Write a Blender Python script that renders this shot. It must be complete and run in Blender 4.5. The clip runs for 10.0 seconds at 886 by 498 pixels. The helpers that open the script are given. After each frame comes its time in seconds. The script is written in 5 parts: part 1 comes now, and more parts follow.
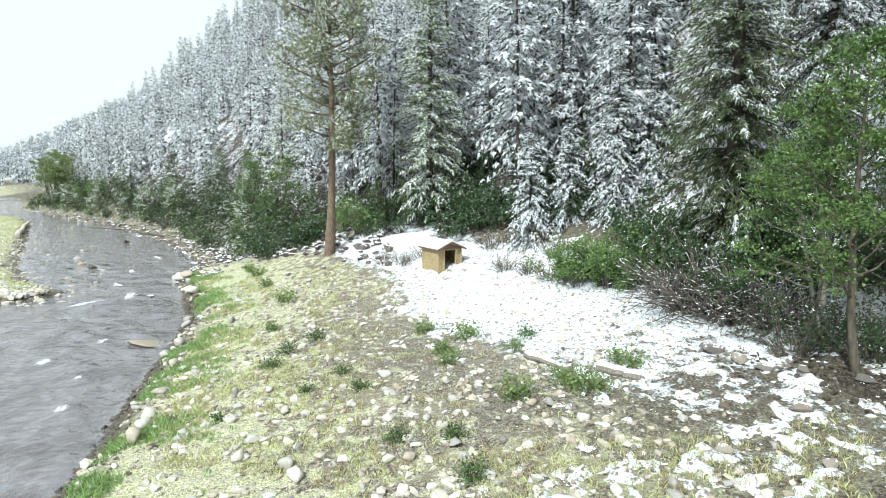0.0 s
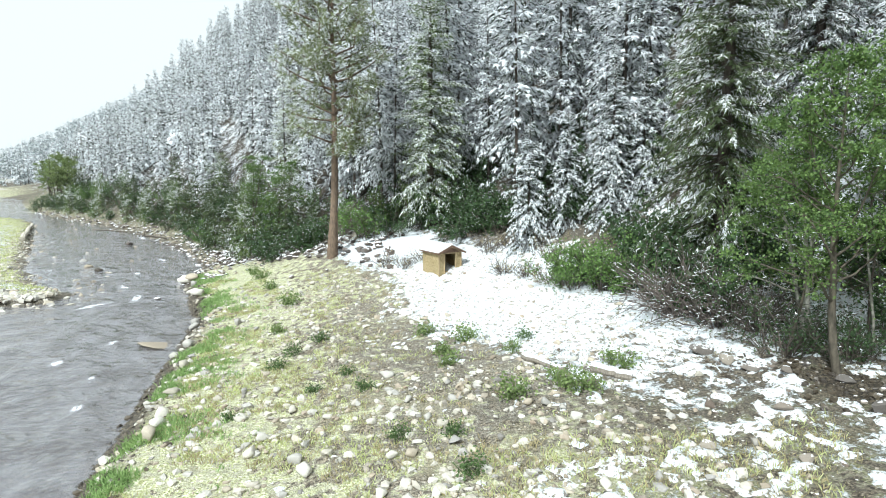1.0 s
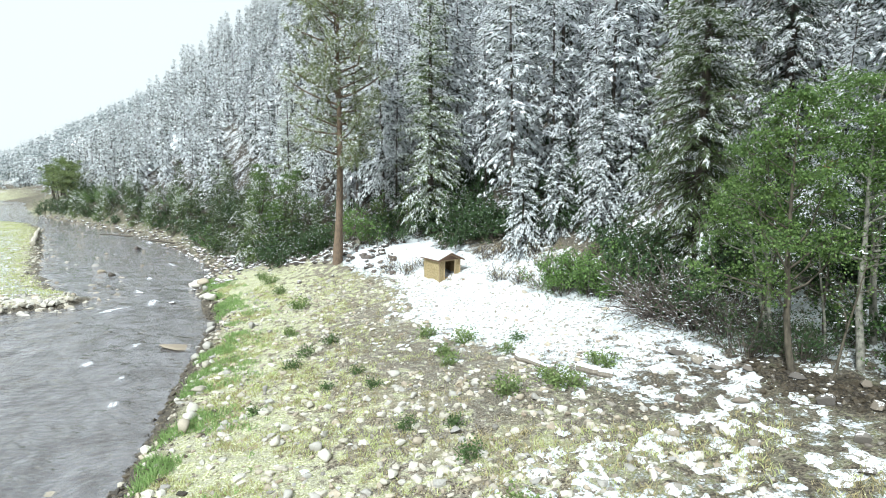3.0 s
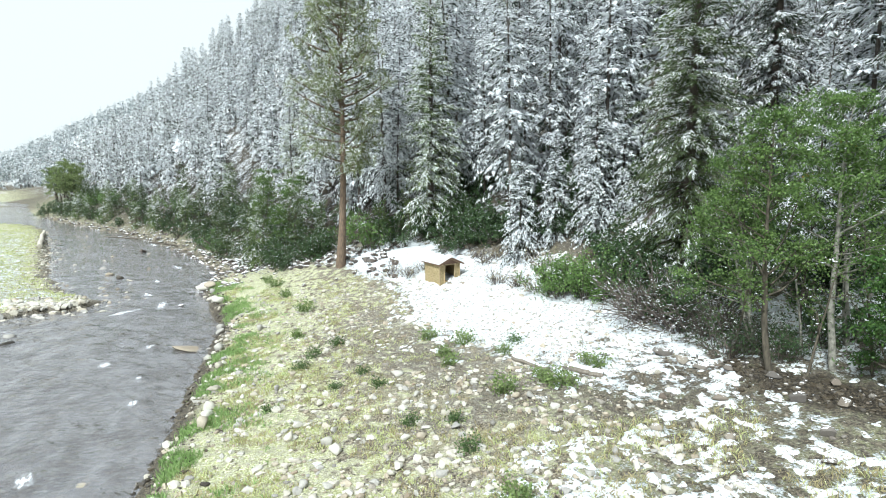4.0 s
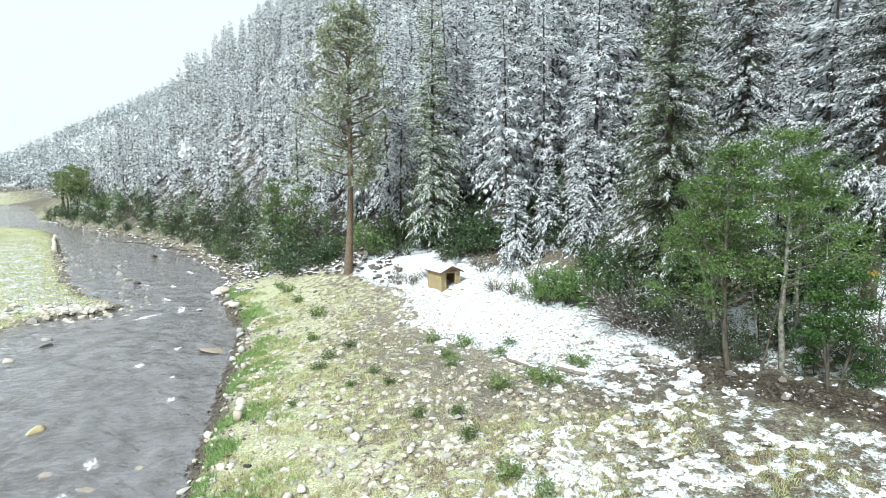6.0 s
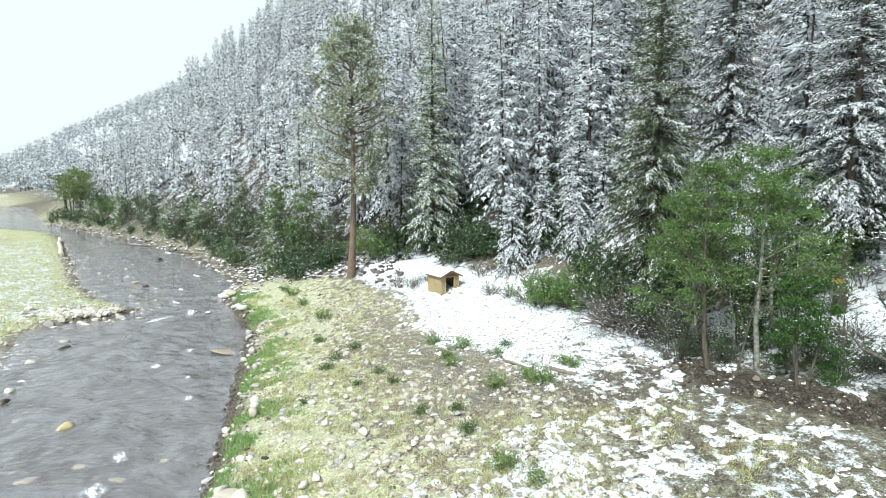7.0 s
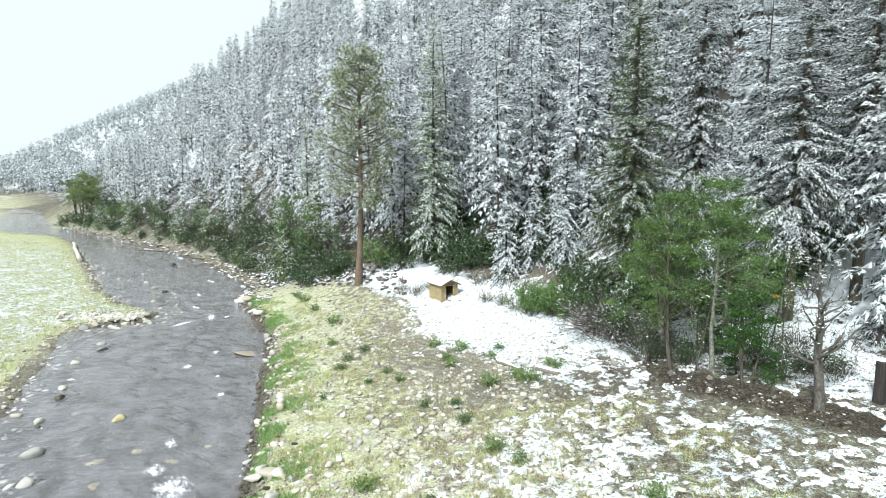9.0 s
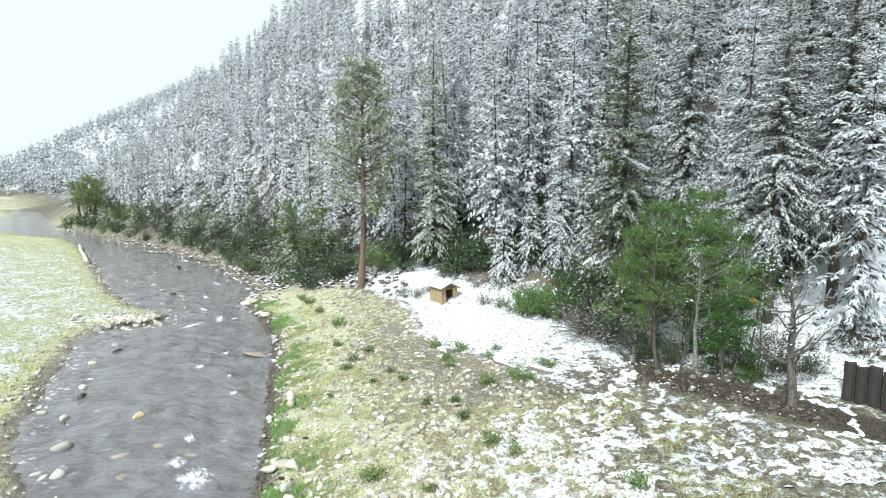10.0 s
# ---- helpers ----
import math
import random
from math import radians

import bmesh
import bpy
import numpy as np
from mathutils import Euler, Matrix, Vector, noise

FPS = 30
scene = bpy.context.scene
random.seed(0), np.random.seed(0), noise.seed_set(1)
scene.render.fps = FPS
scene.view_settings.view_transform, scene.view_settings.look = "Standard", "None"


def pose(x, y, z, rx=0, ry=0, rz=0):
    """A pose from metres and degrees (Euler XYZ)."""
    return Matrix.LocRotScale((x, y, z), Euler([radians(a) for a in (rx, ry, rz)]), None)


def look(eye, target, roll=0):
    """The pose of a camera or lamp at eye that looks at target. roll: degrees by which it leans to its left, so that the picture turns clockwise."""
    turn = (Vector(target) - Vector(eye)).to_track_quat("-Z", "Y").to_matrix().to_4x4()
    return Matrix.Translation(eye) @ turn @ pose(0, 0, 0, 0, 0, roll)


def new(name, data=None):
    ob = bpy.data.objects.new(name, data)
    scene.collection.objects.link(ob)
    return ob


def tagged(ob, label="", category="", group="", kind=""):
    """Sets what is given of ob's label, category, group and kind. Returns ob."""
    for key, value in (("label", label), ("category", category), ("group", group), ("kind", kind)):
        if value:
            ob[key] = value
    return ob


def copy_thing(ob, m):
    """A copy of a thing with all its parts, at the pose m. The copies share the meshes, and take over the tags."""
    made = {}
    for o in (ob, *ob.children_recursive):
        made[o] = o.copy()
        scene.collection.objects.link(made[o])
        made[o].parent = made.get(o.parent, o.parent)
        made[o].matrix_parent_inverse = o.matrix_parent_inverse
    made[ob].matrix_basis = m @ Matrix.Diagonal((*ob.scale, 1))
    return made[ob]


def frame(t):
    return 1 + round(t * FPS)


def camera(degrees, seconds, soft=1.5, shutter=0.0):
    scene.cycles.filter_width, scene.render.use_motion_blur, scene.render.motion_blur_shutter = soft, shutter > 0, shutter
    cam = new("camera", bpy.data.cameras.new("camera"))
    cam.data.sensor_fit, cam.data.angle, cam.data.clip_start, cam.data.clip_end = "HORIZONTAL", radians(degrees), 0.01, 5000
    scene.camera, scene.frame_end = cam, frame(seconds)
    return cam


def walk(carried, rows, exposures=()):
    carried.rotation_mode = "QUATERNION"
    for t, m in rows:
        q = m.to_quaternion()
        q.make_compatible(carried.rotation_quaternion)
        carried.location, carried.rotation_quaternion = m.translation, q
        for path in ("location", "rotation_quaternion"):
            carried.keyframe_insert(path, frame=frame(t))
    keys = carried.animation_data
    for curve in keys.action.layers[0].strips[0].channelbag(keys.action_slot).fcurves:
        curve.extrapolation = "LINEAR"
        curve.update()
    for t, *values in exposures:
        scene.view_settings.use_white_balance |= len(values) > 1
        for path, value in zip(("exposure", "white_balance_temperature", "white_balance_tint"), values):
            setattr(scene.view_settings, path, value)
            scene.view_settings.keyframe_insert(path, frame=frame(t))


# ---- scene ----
cam = camera(77.5, 10.0, soft=1.0)
PATH = [
    (0, (0.158, 0.105, 7.014), (0.12, 2.089, 6.763), 0.2),
    (0.5, (0.177, -0.186, 7.134), (0.138, 1.797, 6.883), 0.2),
    (1, (0.182, -0.561, 7.268), (0.142, 1.423, 7.018), 0.1),
    (1.5, (0.16, -0.958, 7.396), (0.123, 1.026, 7.146), 0.2),
    (2, (0.172, -1.42, 7.545), (0.136, 0.565, 7.297), 0.1),
    (2.5, (0.145, -1.896, 7.691), (0.111, 0.088, 7.445), 0.1),
    (4, (0.083, -3.55, 8.264), (0.052, -1.565, 8.018), -0.0),
    (4.5, (0.061, -4.162, 8.488), (0.031, -2.177, 8.242), -0.0),
    (5, (0.016, -4.79, 8.707), (-0.014, -2.806, 8.461), -0.0),
    (5.5, (-0.029, -5.454, 8.935), (-0.057, -3.47, 8.689), -0.0),
    (7, (-0.15, -7.706, 9.689), (-0.168, -5.721, 9.445), 0.0),
    (7.5, (-0.163, -8.524, 9.991), (-0.18, -6.539, 9.747), -0.0),
    (8, (-0.15, -9.383, 10.289), (-0.167, -7.398, 10.044), -0.0),
    (8.5, (-0.16, -10.277, 10.603), (-0.177, -8.292, 10.359), 0.0),
    (9, (-0.177, -11.185, 10.908), (-0.193, -9.2, 10.665), 0.1),
    (9.5, (-0.208, -12.054, 11.199), (-0.222, -10.069, 10.957), 0.1),
    (10, (-0.231, -12.789, 11.437), (-0.244, -10.804, 11.195), 0.1),
]
walk(cam, [(t, look(eye, target, roll)) for t, eye, target, roll in PATH], [(0, 0.52, 5950, 1), (10, 0.47, 5950, 1)])

# ---- light ----
SUN_EL, SUN_AZ = radians(48), radians(-150)   # high, behind the camera and to its left
world = bpy.data.worlds.new("overcast_sky")
scene.world = world
world.use_nodes = True
wn, wl = world.node_tree.nodes, world.node_tree.links
sky = wn.new("ShaderNodeTexSky")
sky.sky_type, sky.sun_disc, sky.sun_elevation, sky.sun_rotation = "NISHITA", False, SUN_EL, SUN_AZ
sky.air_density, sky.dust_density, sky.ozone_density = 1.0, 6.0, 1.0
cloud = wn.new("ShaderNodeMixRGB")          # thin even cloud over the blue
cloud.inputs[0].default_value = 0.93
cloud.inputs[2].default_value = (9.0, 9.05, 9.0, 1)
wl.new(sky.outputs[0], cloud.inputs[1])
wl.new(cloud.outputs[0], wn["Background"].inputs[0])
wn["Background"].inputs[1].default_value = 0.084
sun = new("sun", bpy.data.lights.new("sun", "SUN"))
sun.data.energy, sun.data.angle, sun.data.color = 3.9, radians(9), (1.0, 0.98, 0.95)
sun.matrix_world = look((0, 0, 50), (0 - 30 * math.sin(SUN_AZ), 0 - 30 * math.cos(SUN_AZ), 50 - 30 * math.tan(SUN_EL)))


# ---- materials ----
def shader(name):
    m = bpy.data.materials.new(name)
    m.use_nodes = True
    return m, m.node_tree.nodes, m.node_tree.links, m.node_tree.nodes["Principled BSDF"]


def node(n, kind, **values):
    k = n.new(kind)
    for key, v in values.items():
        k.inputs[key].default_value = v
    return k


def ramp(n, l, source, stops):
    r = n.new("ShaderNodeValToRGB")
    while len(r.color_ramp.elements) < len(stops):
        r.color_ramp.elements.new(0.5)
    for e, (p, c) in zip(r.color_ramp.elements, stops):
        e.position, e.color = p, (*c, 1) if len(c) == 3 else c
    l.new(source, r.inputs[0])
    return r.outputs[0]


def noise_of(n, l, scale, detail=4.0, rough=0.55, space="Object", stretch=None):
    tc = n.new("ShaderNodeTexCoord")
    t = node(n, "ShaderNodeTexNoise", Scale=scale, Detail=detail, Roughness=rough)
    out = tc.outputs[space]
    if stretch:
        mp = n.new("ShaderNodeMapping")
        mp.inputs["Scale"].default_value = stretch
        l.new(out, mp.inputs[0])
        out = mp.outputs[0]
    l.new(out, t.inputs["Vector"])
    return t.outputs[0]


def mix(n, l, fac, a, b, kind="MIX"):
    m = n.new("ShaderNodeMixRGB")
    m.blend_type = kind
    for i, v in enumerate((fac, a, b)):
        if isinstance(v, (int, float)):
            m.inputs[i].default_value = v
        elif isinstance(v, tuple):
            m.inputs[i].default_value = (*v, 1)
        else:
            l.new(v, m.inputs[i])
    return m.outputs[0]


def maths(n, l, op, a, b=0.0, clamp=False):
    m = n.new("ShaderNodeMath")
    m.operation, m.use_clamp = op, clamp
    for i, v in enumerate((a, b)):
        if isinstance(v, (int, float)):
            m.inputs[i].default_value = v
        else:
            l.new(v, m.inputs[i])
    return m.outputs[0]


def bump(n, l, b, source, strength, distance):
    k = node(n, "ShaderNodeBump", Strength=strength, Distance=distance)
    l.new(source, k.inputs["Height"])
    l.new(k.outputs[0], b.inputs["Normal"])


def rough_paint(name, dark, light, scale=8.0, rough=0.8, bumpy=0.4, depth=0.02, stretch=None, vary=0.25, space="Object"):
    m, n, l, b = shader(name)
    f = noise_of(n, l, scale, 6.0, 0.6, space, stretch)
    c = ramp(n, l, f, [(0.3, dark), (0.7, light)])
    oi = n.new("ShaderNodeObjectInfo")
    v = maths(n, l, "ADD", maths(n, l, "MULTIPLY", oi.outputs["Random"], vary), 1.0 - vary / 2)
    c = mix(n, l, 1.0, c, v, "MULTIPLY")
    l.new(c, b.inputs["Base Color"])
    b.inputs["Roughness"].default_value = rough
    bump(n, l, b, f, bumpy, depth)
    return m


def foliage(name, dark, light, tint, through_light=0.25, rough=0.65, frost=0.0):
    """Leaves and needles: shade varies by clump, by leaf and by plant; some light comes through."""
    m, n, l, b = shader(name)
    f = noise_of(n, l, 1.1, 3.0)
    geo = n.new("ShaderNodeNewGeometry")
    oi = n.new("ShaderNodeObjectInfo")
    k = maths(n, l, "ADD", maths(n, l, "MULTIPLY", f, 0.6), maths(n, l, "MULTIPLY", geo.outputs["Random Per Island"], 0.45))
    c = ramp(n, l, k, [(0.25, dark), (0.75, light)])
    c = mix(n, l, maths(n, l, "MULTIPLY", oi.outputs["Random"], 0.5), c, tint)
    if frost:
        rime = maths(n, l, "ADD", geo.outputs["Random Per Island"], maths(n, l, "MULTIPLY", maths(n, l, "SUBTRACT", f, 0.5), 0.8))
        c = mix(n, l, ramp(n, l, rime, [(1 - frost - 0.1, (0, 0, 0)), (1 - frost + 0.1, (0.8, 0.8, 0.8))]), c, (0.74, 0.76, 0.78))
    l.new(c, b.inputs["Base Color"])
    b.inputs["Roughness"].default_value = rough
    b.inputs["Specular IOR Level"].default_value = 0.3
    tr = n.new("ShaderNodeBsdfTranslucent")
    l.new(c, tr.inputs[0])
    ms = n.new("ShaderNodeMixShader")
    ms.inputs[0].default_value = through_light
    l.new(b.outputs[0], ms.inputs[1])
    l.new(tr.outputs[0], ms.inputs[2])
    l.new(ms.outputs[0], n["Material Output"].inputs[0])
    return m


def snow_paint(name, dark=(0.68, 0.71, 0.75), light=(0.82, 0.84, 0.87), through_light=0.0):
    m, n, l, b = shader(name)
    f = noise_of(n, l, 9.0, 5.0)
    l.new(ramp(n, l, f, [(0.3, dark), (0.7, light)]), b.inputs["Base Color"])
    b.inputs["Roughness"].default_value = 0.55
    bump(n, l, b, f, 0.7, 0.06)
    if through_light:
        tr = n.new("ShaderNodeBsdfTranslucent")
        tr.inputs[0].default_value = (*light, 1)
        ms = n.new("ShaderNodeMixShader")
        ms.inputs[0].default_value = through_light
        l.new(b.outputs[0], ms.inputs[1])
        l.new(tr.outputs[0], ms.inputs[2])
        l.new(ms.outputs[0], n["Material Output"].inputs[0])
    return m


SNOW = snow_paint("snow")
TREE_SNOW = snow_paint("fresh_tree_snow", (0.88, 0.90, 0.94), (0.94, 0.95, 0.98), 0.48)


def melting_snow():
    """Thin wet snow with grit and grass stalks showing through."""
    m, n, l, b = shader("melting_snow")
    f, g = noise_of(n, l, 7.0, 7.0, 0.68), noise_of(n, l, 22.0, 5.0, 0.6)
    white = ramp(n, l, g, [(0.3, (0.66, 0.69, 0.73)), (0.7, (0.82, 0.84, 0.86))])
    grit = ramp(n, l, g, [(0.35, (0.10, 0.085, 0.06)), (0.65, (0.34, 0.31, 0.22))])
    l.new(mix(n, l, ramp(n, l, f, [(0.425, (1, 1, 1)), (0.465, (0, 0, 0))]), white, grit), b.inputs["Base Color"])
    b.inputs["Roughness"].default_value = 0.6
    bump(n, l, b, maths(n, l, "ADD", f, maths(n, l, "MULTIPLY", g, 0.5)), 0.9, 0.1)
    return m


MELT = melting_snow()
SPRUCE = foliage("spruce_needles", (0.02, 0.028, 0.024), (0.085, 0.1, 0.078), (0.06, 0.078, 0.06), 0.2, frost=0.42)
SPRUCE_DARK = foliage("dark_spruce_needles", (0.016, 0.026, 0.018), (0.066, 0.086, 0.052), (0.046, 0.066, 0.04), 0.15, frost=0.12)
SPRUCE_FAR = foliage("far_needles", (0.03, 0.036, 0.031), (0.11, 0.125, 0.095), (0.085, 0.1, 0.078), 0.2, frost=0.52)
# paler and bluer than the other needles: distance haze put into the colour
HAZED = foliage("hazed_needles", (0.12, 0.15, 0.15), (0.30, 0.34, 0.34), (0.24, 0.28, 0.28), 0.2, frost=0.5)
FIR = foliage("bright_fir_needles", (0.055, 0.085, 0.03), (0.22, 0.28, 0.10), (0.15, 0.20, 0.07), 0.25, frost=0.12)
GREEN_FIR = foliage("dark_fir_needles", (0.025, 0.04, 0.02), (0.12, 0.155, 0.065), (0.09, 0.12, 0.05), 0.25, frost=0.08)
PINE = foliage("pine_needles", (0.14, 0.165, 0.075), (0.36, 0.39, 0.20), (0.24, 0.28, 0.14), 0.4, frost=0.34)
ASPEN = foliage("aspen_leaves", (0.03, 0.065, 0.02), (0.21, 0.31, 0.095), (0.13, 0.21, 0.065), 0.4, 0.5)
SHRUB = foliage("shrub_leaves", (0.05, 0.095, 0.03), (0.19, 0.30, 0.08), (0.15, 0.25, 0.08), 0.25, 0.5)
# dark green leaves, their colour also deepened for shade under the aspens
DARK_SHRUB = foliage("dark_shrub_leaves", (0.022, 0.045, 0.02), (0.08, 0.13, 0.052), (0.065, 0.11, 0.045), 0.25, 0.55)
YOUNG_ASPEN = foliage("young_aspen_leaves", (0.015, 0.045, 0.015), (0.11, 0.20, 0.05), (0.07, 0.15, 0.035), 0.35, 0.5)
COTTONWOOD = foliage("cottonwood_leaves", (0.09, 0.13, 0.05), (0.32, 0.38, 0.17), (0.22, 0.29, 0.11), 0.4, 0.55)
YELLOW = foliage("autumn_leaves", (0.30, 0.20, 0.03), (0.50, 0.33, 0.06), (0.4, 0.28, 0.05), 0.3)
GRASS = foliage("meadow_grass", (0.32, 0.36, 0.13), (0.66, 0.68, 0.36), (0.54, 0.58, 0.28), 0.35)
LUSH = foliage("bank_grass", (0.13, 0.22, 0.08), (0.38, 0.50, 0.20), (0.28, 0.42, 0.15), 0.3)
HERB = foliage("herb_leaves", (0.08, 0.13, 0.045), (0.27, 0.34, 0.13), (0.19, 0.26, 0.09), 0.3)
DRY = foliage("dry_grass", (0.26, 0.22, 0.12), (0.46, 0.40, 0.22), (0.35, 0.30, 0.18), 0.25)
WEED = foliage("weed_leaves", (0.045, 0.08, 0.03), (0.13, 0.19, 0.07), (0.09, 0.15, 0.05), 0.25)
BARK = rough_paint("dark_bark", (0.025, 0.02, 0.017), (0.10, 0.08, 0.065), 6, 0.9, 0.8, 0.05, (3, 3, 0.6))
PINE_BARK = rough_paint("orange_pine_bark", (0.075, 0.056, 0.042), (0.25, 0.175, 0.12), 5, 0.85, 0.9, 0.06, (3, 3, 0.7))
ASPEN_BARK = rough_paint("pale_aspen_bark", (0.07, 0.065, 0.052), (0.40, 0.385, 0.33), 5, 0.75, 0.4, 0.02, (1.5, 1.5, 1.2))
MOSSY_BARK = rough_paint("mossy_bark", (0.035, 0.03, 0.022), (0.135, 0.115, 0.085), 5, 0.9, 0.7, 0.04, (2, 2, 0.8))
GREY_BARK = rough_paint("grey_speckled_bark", (0.03, 0.026, 0.022), (0.20, 0.18, 0.155), 6, 0.85, 0.7, 0.03, (2, 2, 0.9))
TWIG = rough_paint("red_brown_twigs", (0.045, 0.037, 0.032), (0.15, 0.122, 0.104), 5, 0.7, 0.2)
GREY_WOOD = rough_paint("weathered_wood", (0.10, 0.085, 0.07), (0.32, 0.28, 0.23), 6, 0.85, 0.6, 0.02, (6, 6, 0.6))
PALE_WOOD = rough_paint("bleached_log", (0.35, 0.31, 0.26), (0.62, 0.57, 0.48), 6, 0.8, 0.5, 0.02, (6, 6, 0.6))
POST_WOOD = rough_paint("dark_post_wood", (0.014, 0.012, 0.011), (0.055, 0.046, 0.04), 5, 0.9, 0.7, 0.03, (5, 5, 0.5))
PLANK = rough_paint("fir_trim_board", (0.26, 0.19, 0.10), (0.46, 0.35, 0.21), 4, 0.75, 0.3, 0.01, (8, 8, 0.6))
DARK_PLANK = rough_paint("brown_fascia_board", (0.10, 0.06, 0.04), (0.20, 0.125, 0.085), 5, 0.8, 0.3, 0.01, (8, 8, 1))


def chipboard():
    m, n, l, b = shader("yellow_chipboard")
    tc = n.new("ShaderNodeTexCoord")
    v = node(n, "ShaderNodeTexVoronoi", Scale=16.0)
    l.new(tc.outputs["Object"], v.inputs["Vector"])
    flakes = ramp(n, l, v.outputs["Color"], [(0.1, (0.22, 0.165, 0.075)), (0.5, (0.31, 0.24, 0.12)), (0.9, (0.40, 0.32, 0.18))])
    stain = noise_of(n, l, 2.2, 4.0)
    c = mix(n, l, ramp(n, l, stain, [(0.45, (0, 0, 0)), (0.75, (0.5, 0.5, 0.5))]), flakes, (0.25, 0.19, 0.10))
    l.new(c, b.inputs["Base Color"])
    b.inputs["Roughness"].default_value = 0.75
    bump(n, l, b, v.outputs["Distance"], 0.25, 0.01)
    return m


CHIPBOARD = chipboard()


def stone_paint(name, stops, snowy=0.0, rough=0.85):
    """River stone: shade by stone, mottled; snowy: how much snow lies on what faces up."""
    m, n, l, b = shader(name)
    geo = n.new("ShaderNodeNewGeometry")
    oi = n.new("ShaderNodeObjectInfo")
    pick = maths(n, l, "FRACT", maths(n, l, "ADD", geo.outputs["Random Per Island"], oi.outputs["Random"]))
    c = ramp(n, l, pick, stops)
    f = noise_of(n, l, 14.0, 6.0, 0.65)
    c = mix(n, l, 1.0, c, ramp(n, l, f, [(0.25, (0.72, 0.70, 0.68)), (0.75, (1.12, 1.1, 1.06))]), "MULTIPLY")
    if snowy:
        sep = n.new("ShaderNodeSeparateXYZ")
        l.new(geo.outputs["Normal"], sep.inputs[0])
        k = maths(n, l, "ADD", sep.outputs[2], maths(n, l, "MULTIPLY", noise_of(n, l, 5.0, 4.0), 0.9))
        cover = ramp(n, l, maths(n, l, "ADD", k, snowy - 1.35), [(0.45, (0, 0, 0)), (0.52, (1, 1, 1))])
        c = mix(n, l, cover, c, (0.87, 0.88, 0.90))
    l.new(c, b.inputs["Base Color"])
    b.inputs["Roughness"].default_value = rough
    bump(n, l, b, f, 0.5, 0.03)
    return m


PALE_STONE = stone_paint("pale_river_stone", [(0.0, (0.44, 0.41, 0.35)), (0.25, (0.62, 0.60, 0.54)), (0.5, (0.33, 0.32, 0.31)), (0.7, (0.66, 0.64, 0.58)), (0.85, (0.46, 0.43, 0.37)), (1.0, (0.42, 0.36, 0.28))])
GRAVEL = stone_paint("river_gravel", [(0.0, (0.27, 0.23, 0.18)), (0.3, (0.42, 0.37, 0.30)), (0.55, (0.22, 0.21, 0.20)), (0.8, (0.56, 0.52, 0.45)), (1.0, (0.30, 0.24, 0.18))])
SNOWY_STONE = stone_paint("snow_dusted_stone", [(0.0, (0.10, 0.09, 0.085)), (0.4, (0.22, 0.20, 0.18)), (0.7, (0.14, 0.11, 0.09)), (1.0, (0.30, 0.27, 0.23))], 0.44)
DARK_STONE = stone_paint("dark_bank_rock", [(0.0, (0.07, 0.062, 0.06)), (0.5, (0.17, 0.15, 0.14)), (1.0, (0.11, 0.085, 0.07))], 0.56)
WET_STONE = stone_paint("wet_river_stone", [(0.0, (0.03, 0.024, 0.018)), (0.5, (0.11, 0.09, 0.065)), (1.0, (0.055, 0.048, 0.042))], 0.0, 0.35)
YELLOW_STONE = stone_paint("ochre_wet_boulder", [(0.0, (0.50, 0.42, 0.22)), (0.5, (0.58, 0.50, 0.30)), (1.0, (0.46, 0.38, 0.20))], 0.0, 0.4)


